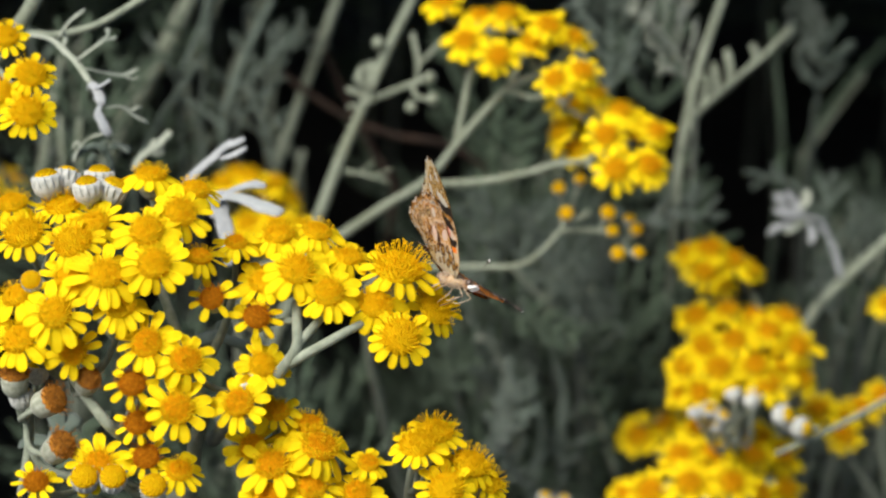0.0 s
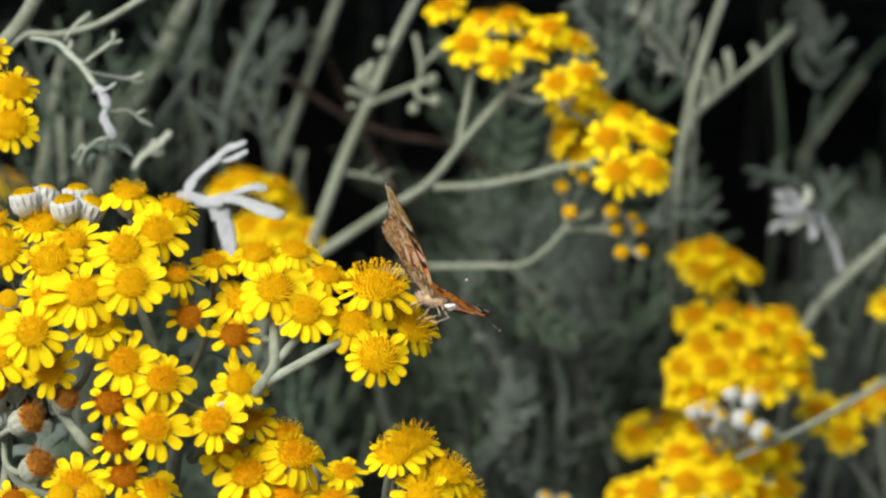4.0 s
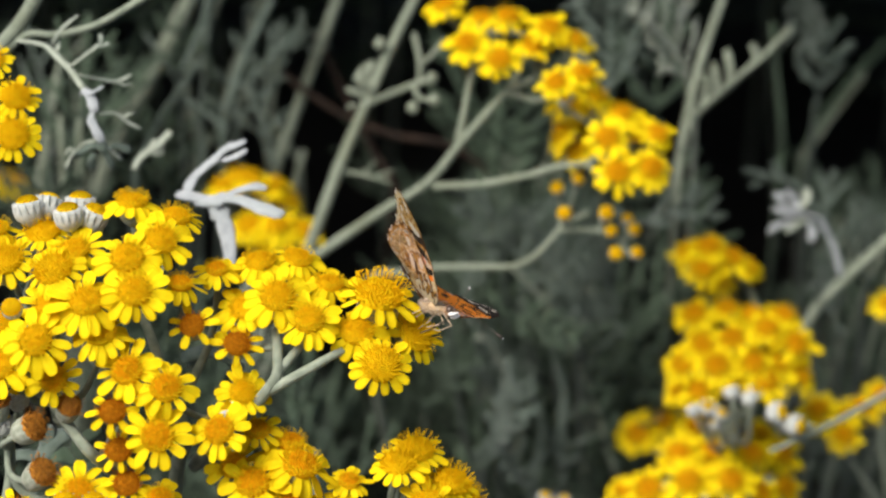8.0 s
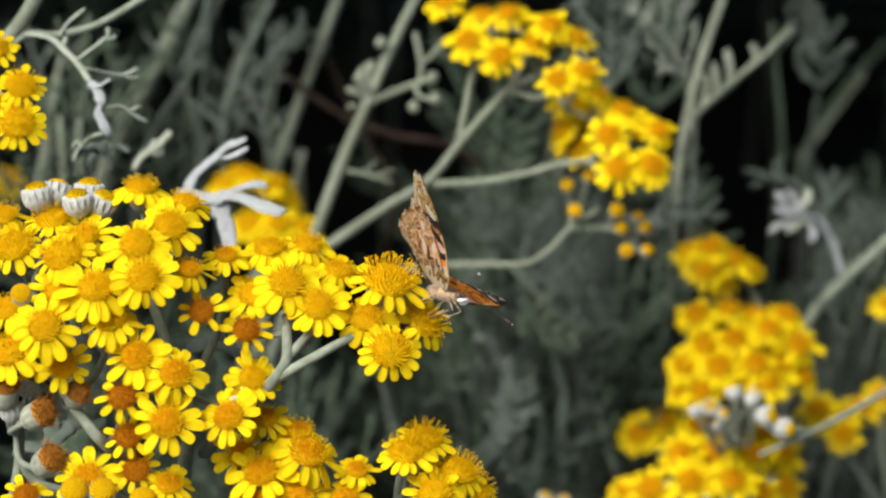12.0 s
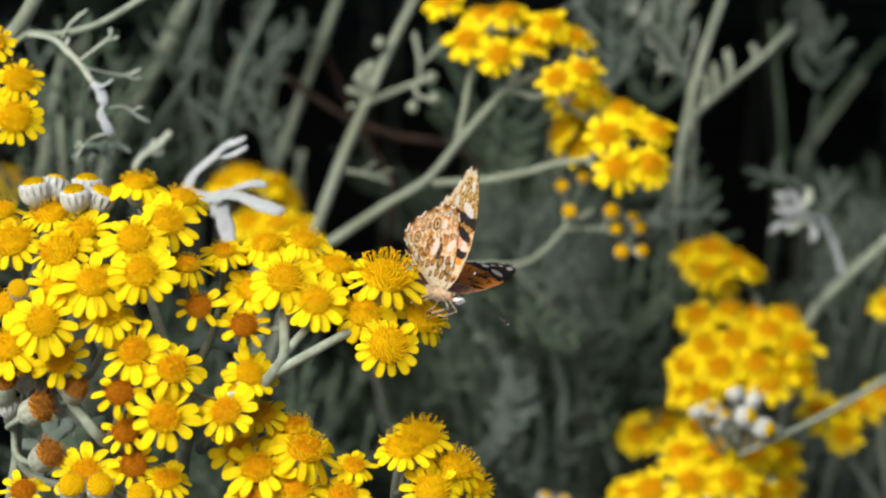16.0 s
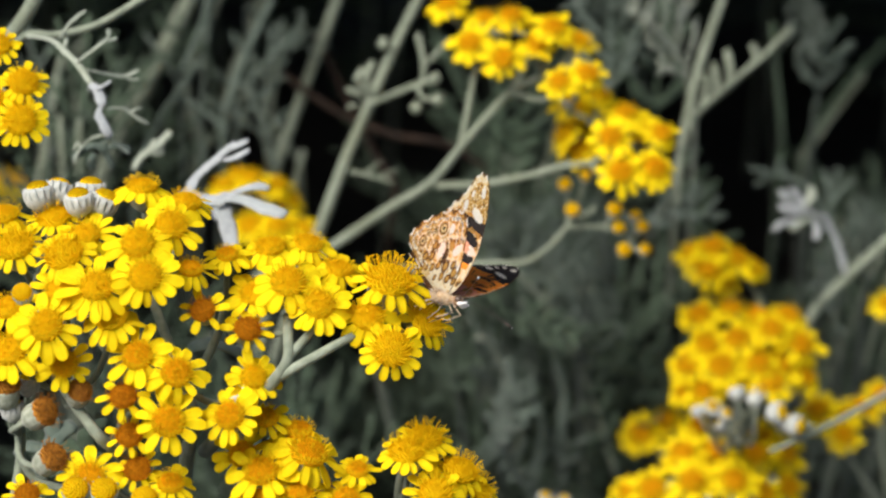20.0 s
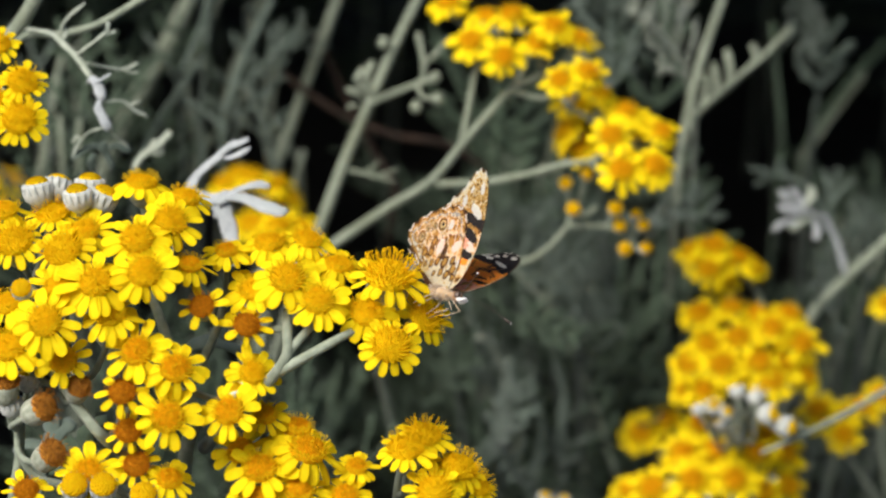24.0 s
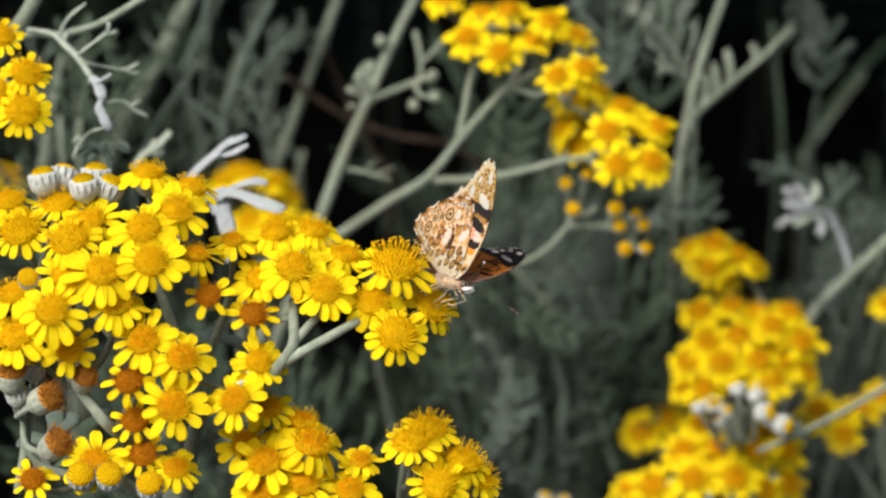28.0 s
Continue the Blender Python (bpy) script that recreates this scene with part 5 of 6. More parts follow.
def rim(line, x, z):
    """Distance to the wing's rim and how far along the rim that point lies."""
    best, where = 9.0, 0
    for i, (x1, z1) in enumerate(line):
        d = (x - x1) ** 2 + (z - z1) ** 2
        if d < best * best:
            best, where = math.sqrt(d), i
    return best, where


def spot(x, z, cx, cz, rx, rz, turn=0.0):
    c, s = math.cos(radians(turn)), math.sin(radians(turn))
    dx, dz = x - cx, z - cz
    return ((dx * c + dz * s) / rx) ** 2 + ((-dx * s + dz * c) / rz) ** 2 < 1 + 0.35 * noise.noise(Vector((x * 1.6, z * 1.6, 3)))


def on_vein(x, z, angles, width):
    r, a = math.hypot(x, z), math.degrees(math.atan2(z, x))
    return r > 3 and any(abs(math.sin(radians(a - k + 3 * math.sin(r * 0.2)))) * r < width for k in angles)


def mottled(x, z, cream, brown):
    n = noise.noise(Vector((x * 0.55, z * 0.55, 1))) + 0.6 * noise.noise(Vector((x * 1.3, z * 1.3, 5)))
    return "cream" if n > cream else "brown" if n < brown else "sand" if n > (cream + brown) / 2 else "tan"


def hind_under(x, z, line):
    d, i = rim(line, x, z)
    r = math.hypot(x, z)
    edge = noise.noise(Vector((x * 1.6, z * 1.6, 7)))
    outer = x < -5 and r > 12
    if outer and d < 0.5:
        return "white" if (i // 4) % 2 else "brown"
    if outer and d < 0.95:
        return "tan" if edge > -0.2 else "brown"
    if outer and 1.35 < d < 1.75:
        return "slate" if edge > 0.0 else "cream"
    if outer and 2.2 < d < 2.5 and edge > -0.1:
        return "tan"
    # ringed eyespots, two large and two small
    for cx, cz, q in ((-13.0, 9.8, 1.65), (-14.9, 8.0, 0.85), (-16.6, 6.1, 0.9), (-17.0, 3.5, 1.5)):
        e = math.hypot(x - cx, z - cz) / q
        if e < 1.2:
            return "black" if e < 0.3 else "sand" if e < 0.58 else "brown" if e < 0.85 else "tan" if e < 1.0 else "cream"
    # white patches with dark lower rims
    if spot(x, z, -9.4, 6.1, 1.2, 1.9, 20) or spot(x, z, -4.6, 9.7, 1.1, 1.9, -25) or spot(x, z, -10.3, 11.5, 0.75, 1.2, 30) or spot(x, z, -0.8, 7.6, 0.8, 1.1):
        return "white"
    if spot(x, z, -11.0, 13.7, 1.6, 0.6, 40):
        return "slate" if edge > -0.1 else "cream"
    if spot(x, z, -7.3, 6.3, 1.0, 1.9, 20):
        return "black" if edge > 0.15 else "brown"
    if spot(x, z, -6.8, 9.0, 1.1, 1.0, 20):
        return "tan"
    # rimmed cells on the pale inner half
    for cx, cz, q in ((-5.1, 4.9, 1.0), (-1.3, 5.8, 1.0), (-2.1, 3.6, 0.75), (0.2, 4.4, 0.6), (-4.3, 2.7, 0.7), (-7.4, 3.6, 0.75), (-8.9, 1.9, 0.7),
                      (-11.2, 3.4, 0.8), (-13.2, 2.0, 0.8), (-6.2, 1.0, 0.5), (-3.0, 6.8, 0.7), (-10.6, 0.6, 0.5), (-12.3, 5.6, 0.8)):
        e = math.hypot(x - cx, (z - cz) * 0.75) / (q * 1.2)
        if e < 1:
            return "tan" if e < 0.6 else "brown"
    if on_vein(x, z, (98, 112, 124, 136, 147, 158, 168, 176), 0.17):
        return "cream"
    if r + edge < 8.8:
        return "cream" if edge > -0.15 else "sand" if edge > -0.4 else "tan"
    band = r + 0.9 * edge
    if band < 11.4:
        return "sand" if edge > -0.2 else "tan"
    if band < 13.2:
        return "tan" if edge > -0.08 else "brown"
    if band < 14.0:
        return "cream" if edge > -0.2 else "sand"
    return "sand" if noise.noise(Vector((x * 0.8, z * 0.8, 2))) > 0.1 else "tan" if edge > -0.12 else "brown" if edge > -0.35 else "cream"


def fore_under(x, z, line):
    d, i = rim(line, x, z)
    n = noise.noise(Vector((x * 0.9, z * 0.9, 3)))
    fine = noise.noise(Vector((x * 1.8, z * 1.8, 6)))
    if x < -3.5 and d < 0.5:
        return "white" if (i // 4) % 2 else "brown"
    if spot(x, z, -1.7, 19.2, 2.6, 1.05, -14) or spot(x, z, -7.2, 19.5, 0.95, 1.3, 15) or spot(x, z, -3.0, 24.2, 0.75, 1.4, 30) or spot(x, z, -6.2, 22.6, 0.5, 0.8):
        return "white"
    if z > 18.5 + 0.1 * x:
        # mottled tip
        if d < 1.6 and x < -3:
            return "cream" if fine > -0.05 else "sand"
        return "brown" if fine > 0.3 else "tan" if fine > -0.12 else "cream" if fine < -0.38 else "sand"
    if x < -8.5:
        return "tan" if fine > -0.1 else "cream"
    if z > 16.2 + 0.6 * fine + 0.06 * x:
        return "black"
    if d < 0.4 and x > 0:
        return "cream"
    if z > 15.3:
        return "tan" if n > -0.1 else "brown"
    if spot(x, z, -0.2, 14.2, 3.3, 1.1, -8):
        return "black"
    if spot(x, z, 0.2, 12.2, 3.2, 1.2, -8):
        return "white" if x > 0.6 + fine else "pink"
    if spot(x, z, 1.4, 10.2, 2.3, 1.05, 10):
        return "black"
    if spot(x, z, 2.0, 8.6, 1.3, 0.8, 10) or spot(x, z, -1.2, 11.6, 1.2, 0.9):
        return "orange"
    return mottled(x, z, 0.1, -0.5)


def fore_upper(x, z, line):
    d, i = rim(line, x, z)
    n = noise.noise(Vector((x * 1.1, z * 1.1, 8)))
    if x < -4 and d < 0.45:
        return "white" if (i // 4) % 2 else "black"
    for cx, cz, a, b, turn in ((-2.4, 20.3, 2.1, 0.75, -14), (-7.2, 21.5, 0.95, 0.75, 0), (-6.9, 23.5, 0.7, 0.55, 0), (-5.8, 24.9, 0.6, 0.6, 0), (-3.4, 25.3, 0.7, 1.0, 30)):
        if spot(x, z, cx, cz, a, b, turn):
            return "white"
    if z > 18.2 - 0.05 * x + 0.8 * n or (x < -9.5 and d < 1.6):
        return "black"
    if spot(x, z, -0.8, 13.4, 2.5 + 1.2 * n, 1.3 + n, -20) or spot(x, z, -5.2, 12.0, 2.4, 2.6 + n, 20):
        return "orange"
    if spot(x, z, -1.4, 13.5, 3.6, 2.5, -20) or spot(x, z, 2.0, 9.6, 1.8, 0.8, 10) or spot(x, z, -5.6, 13.6, 2.0, 0.9, 35) or z > 16.4 and x > -3.5:
        return "black" if n > -0.3 else "orange"
    if z < 2.4 + 1.2 * n or on_vein(x, z, (95, 112), 0.12):
        return "brown"
    if d < 0.4 and x > 0:
        return "cream"
    if z < 8.5 + 1.5 * n:
        return "pink" if noise.noise(Vector((x * 1.6, z * 0.5, 3))) > -0.1 else "tan"
    return "orange"


def hind_upper(x, z, line):
    d, i = rim(line, x, z)
    if x < -6 and d < 0.5:
        return "white" if (i // 4) % 2 else "brown"
    for cx, cz in ((-10.4, 11.2), (-12.6, 9.3), (-14.6, 7.4), (-16.0, 4.7)):
        if math.hypot(x - cx, z - cz) < 1.0:
            return "black"
    if x < -6 and 1.4 < d < 2.2 and (i // 3) % 2:
        return "black"
    if math.hypot(x, z) < 8 or z < 2.5:
        return "brown"
    return "orange" if noise.noise(Vector((x * .4, z * .4, 4))) > -0.3 else "brown"


def wing_mesh(name, edge, upper, under, upper_side, lift):
    """A thin wing in the x-z plane, its scales laid out cell by cell; upper_side is +1 or -1 along y."""
    cell = 0.2
    line = outline(edge)
    xs = [p[0] for p in line]
    zs = [p[1] for p in line]
    s = Sheet()
    index = {}
    cells = []
    for i in range(int(min(xs) / cell) - 1, int(max(xs) / cell) + 2):
        for j in range(int(min(zs) / cell) - 1, int(max(zs) / cell) + 2):
            if inside(line, (i + 0.5) * cell, (j + 0.5) * cell):
                cells.append((i, j))
    have = set(cells)

    def corner(i, j, top):
        key = (i, j, top)
        if key not in index:
            x, z = i * cell, j * cell
            # settle rim corners on the true outline
            if not all((i - a, j - b) in have for a in (0, 1) for b in (0, 1)):
                px, pz = min(line, key=lambda p: (p[0] - x) ** 2 + (p[1] - z) ** 2)
                if math.hypot(px - x, pz - z) < 0.4:
                    x, z = x + (px - x) * 0.5, z + (pz - z) * 0.5
            r = math.hypot(x, z)
            camber = 0.5 * math.sin(r * 0.11) + 0.06 * math.sin(math.atan2(z, x) * 26) * min(1, r / 12)
            index[key] = len(s.v)
            s.v.append(Vector((x, (camber + lift + (0.07 if top else -0.07)) * upper_side, z)) * (MM * WING))
        return index[key]
    for i, j in cells:
        x, z = (i + 0.5) * cell, (j + 0.5) * cell
        for top, tone in ((True, upper), (False, under)):
            quad = [corner(i, j, top), corner(i + 1, j, top), corner(i + 1, j + 1, top), corner(i, j + 1, top)]
            if top == (upper_side > 0):
                quad.reverse()
            s.f.append(tuple(quad))
            s.m.append(TONE_NAMES.index(tone(x, z, line)))
        for (di, dj), (a, b) in {(-1, 0): ((0, 0), (0, 1)), (1, 0): ((1, 0), (1, 1)), (0, -1): ((0, 0), (1, 0)), (0, 1): ((0, 1), (1, 1))}.items():
            if (i + di, j + dj) not in have:
                s.f.append((corner(i + a[0], j + a[1], True), corner(i + b[0], j + b[1], True), corner(i + b[0], j + b[1], False), corner(i + a[0], j + a[1], False)))
                s.m.append(TONE_NAMES.index("brown"))
    return s.mesh(name, *WING_TONES.values())


# near wings lean to -y, their upper side faces +y; far wings the other way
near_fore = part("forewing", wing_mesh("forewing", FORE_EDGE, fore_upper, fore_under, 1, 0.0), butterfly, None, "forewing with black, white and orange patches")
near_hind = part("hindwing", wing_mesh("hindwing", HIND_EDGE, hind_upper, hind_under, 1, -0.25), butterfly, None, "hindwing with mottled underside and small eyespots")
far_fore = part("forewing", wing_mesh("forewing", FORE_EDGE, fore_upper, fore_under, -1, 0.0), butterfly, None, "orange forewing with black white-spotted tip")
far_hind = part("hindwing", wing_mesh("hindwing", HIND_EDGE, hind_upper, hind_under, -1, -0.25), butterfly, None, "orange-brown hindwing with dark spots")

# the body points further up and to the far side than the wings' hinge line
BX = Vector((0.85, 0.19, 0.506)).normalized()
BZ = (Vector((0, 0, 1)) - BX * BX.z).normalized()
BODY = Matrix.Translation(BX * (2.1 * MM) + Vector((-1.9, -1.0, -0.4)) * MM) @ Matrix((BX, BZ.cross(BX), BZ)).transposed().to_4x4()

s = Sheet()
s.ball((0.2 * MM, 0, -0.8 * MM), (3.7 * MM, 1.35 * MM, 1.45 * MM), rings=12, sides=16, wobble=0.15)
fur = random.Random(5)
for i in range(520):
    d = Vector((fur.uniform(-1, 1), fur.uniform(-1, 1), fur.uniform(-1, 1))).normalized()
    p = Vector((0.2 + d.x * 3.6, d.y * 1.25, -0.8 + d.z * 1.35)) * MM
    s.tube([p, p + (d + Vector((-0.5, 0, 0))) * fur.uniform(0.45, 0.85) * MM], [0.07 * MM, 0.02 * MM], 3)
part("thorax", s.mesh("thorax", FUR_PALE), butterfly, BODY, "furry cream thorax")
s = Sheet()
s.tube(smooth_line([Vector(p) * MM for p in ((-1.0, 0.4, -0.2), (-4, 1.4, -0.4), (-7, 2.6, -0.8), (-10, 3.8, -1.2))], 5),
       [MM * r for r in (1.2, 1.35, 1.45, 1.5, 1.5, 1.5, 1.5, 1.45, 1.4, 1.35, 1.3, 1.2, 1.05, 0.85, 0.6, 0.3)], 12)
part("abdomen", s.mesh("abdomen", FUR_BROWN), butterfly)
s = Sheet()
s.ball((4.7 * MM, 0, -0.9 * MM), (1.4 * MM, 1.5 * MM, 1.4 * MM), wobble=0.12)
head = part("head", s.mesh("head", FUR_BROWN), butterfly, BODY)
for q in (-1, 1):
    s = Sheet()
    s.ball((5.1 * MM, q * 1.15 * MM, -0.8 * MM), (0.85 * MM, 0.6 * MM, 0.95 * MM))
    part("eye", s.mesh("eye", EYE_DARK), head)
    s = Sheet()
    s.tube(smooth_line([Vector(p) * MM for p in ((5.2, q * 0.5, -1.7), (6.3, q * 0.6, -1.7), (7.6, q * 0.5, -0.9))], 4), [MM * r for r in (0.4, 0.5, 0.55, 0.55, 0.5, 0.45, 0.4, 0.3, 0.12)], 8)
    part("palp", s.mesh("palp", FUR_WHITE), head, None, "white furry palp")
    s = Sheet()
    a = Vector((5.5, q * 0.5, 0.2))
    b = a + (BODY.to_3x3().inverted() @ Vector((8.8, q * 8.8, 4.8)))
    line = smooth_line([p * MM for p in (a, a.lerp(b, 0.5) + Vector((0.3, 0, 0.5)), b)], 6)
    s.tube(line, [0.075 * MM] * 10 + [0.13 * MM, 0.3 * MM, 0.3 * MM], 6)
    antenna = part("antenna", s.mesh("antenna", HORN), head)
    s = Sheet()
    s.ball(b * MM, (0.27 * MM, 0.27 * MM, 0.27 * MM), rings=6, sides=8)
    part("club_tip", s.mesh("club_tip", FUR_WHITE), antenna, None, "pale antenna tip")
s = Sheet()
s.tube(smooth_line([Vector(p) * MM for p in ((5.6, 0, -2.0), (4.0, -0.5, -5.5), (0.5, -0.5, -8.5))], 5), 0.14 * MM, 5)
part("proboscis", s.mesh("proboscis", HORN), head)


def leg(*points):
    """A jointed leg through points along the slope's axes, in millimetres from the wing roots."""
    s = Sheet()
    pts = []
    for p in points:
        p = Vector(p)
        pts.append(Vector((p.dot(AXIS), -p.dot(NEAR), p.dot(BACK))) * MM)
    s.tube(pts, [MM * (0.17 - 0.028 * i) for i in range(len(pts))], 6)
    part("leg", s.mesh("leg", LEG), butterfly)


leg((2.2, -1.0, 1.5), (4.4, -4.2, 3.0), (1.2, -5.4, 2.5), (0.0, -5.0, 2.2))
leg((1.4, -1.0, 1.2), (2.4, -3.6, 2.2), (-1.6, -4.6, 1.6))
leg((-0.8, 0.2, 1.0), (-3.6, -0.6, 2.5), (-6.6, -2.2, 2.4))
leg((0.3, 0.0, 0.0), (-3.0, -1.4, 0.5), (-5.6, -3.0, 0.5))
leg((0.8, -0.5, -0.5), (-1.0, -3.2, -1.0), (-3.6, -5.0, -0.5))


# ---- what moves ----
def swayed(rest, offsets):
    """Rows for walk(): the rest pose shifted across and up the slope by millimetres."""
    return [(t, Matrix.Translation((ACROSS * u + UP * v) * 0.001) @ rest) for t, u, v in offsets]


def motions():
    rest = {ob.name: ob.matrix_basis.copy() for ob in (front, low, side, upper, sprig, right, swing, low_right, stalk, silver, top_leaf, white_leaf, shade_leaf, left_back, butterfly, *front_leaves)}
    gusts = [
        (0, 2.4, 3.1), (0.5, 2.7, 2.5), (1, 2.7, 1.8), (1.5, 1.7, 0.8), (2, -0.2, -0.7), (2.5, -1.9, -2.2),
        (3, -3.1, -2.9), (3.5, -3.3, -2.4), (5.5, -1.0, 1.2), (6, -1.1, 1.0), (6.5, -1.3, 0.2), (7, -1.5, -1.2),
        (7.5, -1.9, -2.6), (8, -2.2, -3.3), (8.5, -2.3, -3.0), (9, -2.2, -1.7), (9.5, -2.1, 0.4), (10, -1.8, 2.6),
        (10.5, -1.1, 3.9), (11, -0.4, 3.3), (11.5, 0.2, 1.7), (12, 0.0, -0.0), (12.5, -0.7, -1.4), (14.5, -4.2, -1.8),
        (15, -3.3, -0.5), (15.5, -1.9, 0.5), (16, -0.6, 1.1), (16.5, -0.1, 1.5), (17, -0.9, 1.7), (17.5, -1.9, 1.4),
        (18, -2.9, 0.4), (18.5, -2.9, -0.9), (19, -2.0, -1.3), (19.5, -0.8, -0.8), (20, 0.3, 0.2), (20.5, 1.2, 1.9),
        (21, 1.4, 4.0), (21.5, 1.3, 5.8), (23.5, 0.3, 2.9), (24, 0.1, 1.2), (24.5, -0.2, 0.3), (25, -0.7, 0.1),
        (25.5, -1.1, 1.0), (26, -1.4, 2.0), (26.5, -1.2, 2.9), (27, -0.6, 3.8), (27.5, 0.8, 4.2), (28, 1.6, 3.7),]
    walk(front, swayed(rest[front.name], gusts))
    # it sits a little higher until it claps its wings and settles
    walk(butterfly, swayed(rest[butterfly.name], [(t, u + (0.4 if t < 12.4 else 0), v + (1.3 if t < 12.4 else 0.3)) for t, u, v in gusts]))
    for ob in front_leaves:
        walk(ob, swayed(rest[ob.name], [(t, u * 0.6, v * 0.6) for t, u, v in gusts]))
    walk(low, swayed(rest[low.name], [
        (0, 2.7, 1.6), (0.5, 3.4, 2.0), (1, 3.3, 2.0), (1.5, 1.8, 0.6), (2, -0.5, -1.1), (2.5, -2.7, -2.1),
        (3, -4.2, -1.9), (3.5, -3.8, -1.3), (5.5, -0.7, 1.1), (6, -1.3, 0.8), (6.5, -1.8, 0.4), (7, -1.5, -0.2),
        (7.5, -1.4, -1.3), (8, -1.8, -2.7), (8.5, -2.4, -2.8), (9, -3.0, -1.3), (9.5, -2.8, 0.6), (10, -2.2, 2.1),
        (10.5, -1.1, 2.7), (11, -0.3, 2.6), (11.5, 0.1, 1.7), (12, 0.0, -0.0), (12.5, -1.0, -1.6), (14.5, -4.4, -0.7),
        (15, -3.6, -0.2), (15.5, -2.0, 0.4), (16, -0.7, 1.0), (16.5, -0.1, 1.3), (17, -0.5, 1.7), (17.5, -1.8, 1.5),
        (18, -3.0, 0.9), (18.5, -3.3, -0.1), (19, -2.6, -1.1), (19.5, -1.2, -1.2), (20, 0.1, 0.1), (20.5, 1.0, 1.7),
        (21, 1.5, 3.0), (21.5, 1.0, 3.9), (23.5, 0.1, 2.0), (24, -0.1, 0.8), (24.5, -0.5, 0.7), (25, -0.9, 0.8),
        (25.5, -1.1, 1.1), (26, -1.4, 2.2), (26.5, -1.4, 3.4), (27, -0.9, 3.3), (27.5, 0.1, 2.4), (28, 1.0, 2.4),]))
    walk(side, swayed(rest[side.name], [
        (0, 2.5, 2.9), (0.5, 2.5, 1.6), (1, 2.5, 0.4), (1.5, 2.1, -0.0), (2, 1.0, -0.2), (2.5, -0.4, -0.4),
        (3, -1.4, -0.6), (3.5, -2.1, -1.0), (5.5, -0.4, 1.6), (6, -0.4, 1.6), (6.5, -0.6, 0.6), (7, -0.8, -1.0),
        (7.5, -1.2, -2.7), (8, -1.2, -2.9), (8.5, -1.2, -2.1), (9, -1.4, -0.4), (9.5, -1.4, 1.2), (10, -1.2, 2.1),
        (10.5, -1.0, 2.5), (11, -0.6, 2.3), (11.5, -0.2, 1.4), (12, 0.0, -0.0), (12.5, -0.2, -1.5), (14.5, -3.1, -1.5),
        (15, -2.5, -0.2), (15.5, -1.4, 0.8), (16, -0.6, 1.4), (16.5, -0.4, 1.4), (17, -0.8, 1.4), (17.5, -1.7, 0.8),
        (18, -2.3, -0.0), (18.5, -2.1, -0.6), (19, -1.4, -0.4), (19.5, -0.2, 0.2), (20, 0.6, 0.8), (20.5, 1.2, 2.1),
        (21, 1.2, 3.7), (21.5, 0.8, 5.0), (23.5, 0.6, 2.7), (24, 0.4, 1.0), (24.5, 0.0, 0.2), (25, -0.2, 0.2),
        (25.5, -0.6, 0.6), (26, -0.8, 1.6), (26.5, -0.6, 2.7), (27, 0.0, 3.5), (27.5, 0.6, 3.5), (28, 1.4, 3.1),]))
    breeze = [
        (0, -0.7, -0.0), (0.5, -0.5, -0.3), (1, -0.3, -0.8), (1.5, 0.1, -1.7), (2, 0.6, -2.3), (2.5, 0.7, -2.3),
        (3, 0.3, -1.9), (3.5, -0.1, -1.2), (5.5, -0.1, -1.0), (6, 0.3, -1.5), (6.5, 0.4, -1.8), (7, 0.1, -1.5),
        (7.5, -0.1, -1.1), (8, -0.3, -0.8), (8.5, -0.1, -0.8), (9, 0.0, -1.0), (9.5, 0.1, -1.1), (10, 0.4, -1.2),
        (10.5, 0.4, -1.1), (11, 0.4, -0.7), (11.5, 0.0, -0.1), (12, 0.0, -0.0), (12.5, 0.1, -0.3), (14.5, 0.7, -1.7),
        (15, 0.4, -1.2), (15.5, 0.0, -0.3), (16, -0.3, 0.3), (16.5, -0.3, 0.4), (17, 0.0, 0.3), (17.5, 0.3, -0.1),
        (18, 0.6, -0.4), (18.5, 0.8, -0.8), (19, 1.0, -0.8), (19.5, 1.0, -0.8), (20, 0.8, -0.7), (20.5, 1.0, -0.5),
        (21, 0.7, -0.3), (21.5, 0.4, 0.3), (23.5, 0.6, 0.7), (24, 1.0, -0.1), (24.5, 1.3, -0.7), (25, 1.3, -1.0),
        (25.5, 1.0, -0.8), (26, 0.7, -0.4), (26.5, 0.4, 0.3), (27, 0.0, 0.8), (27.5, 0.0, 1.1), (28, 0.0, 1.1),]
    walk(upper, swayed(rest[upper.name], breeze))
    walk(silver, swayed(rest[silver.name], [(t, u * 0.6, v * 0.75) for t, u, v in breeze]))
    walk(left_back, swayed(rest[left_back.name], [(t, u * 0.4, v * 0.9) for t, u, v in breeze]))
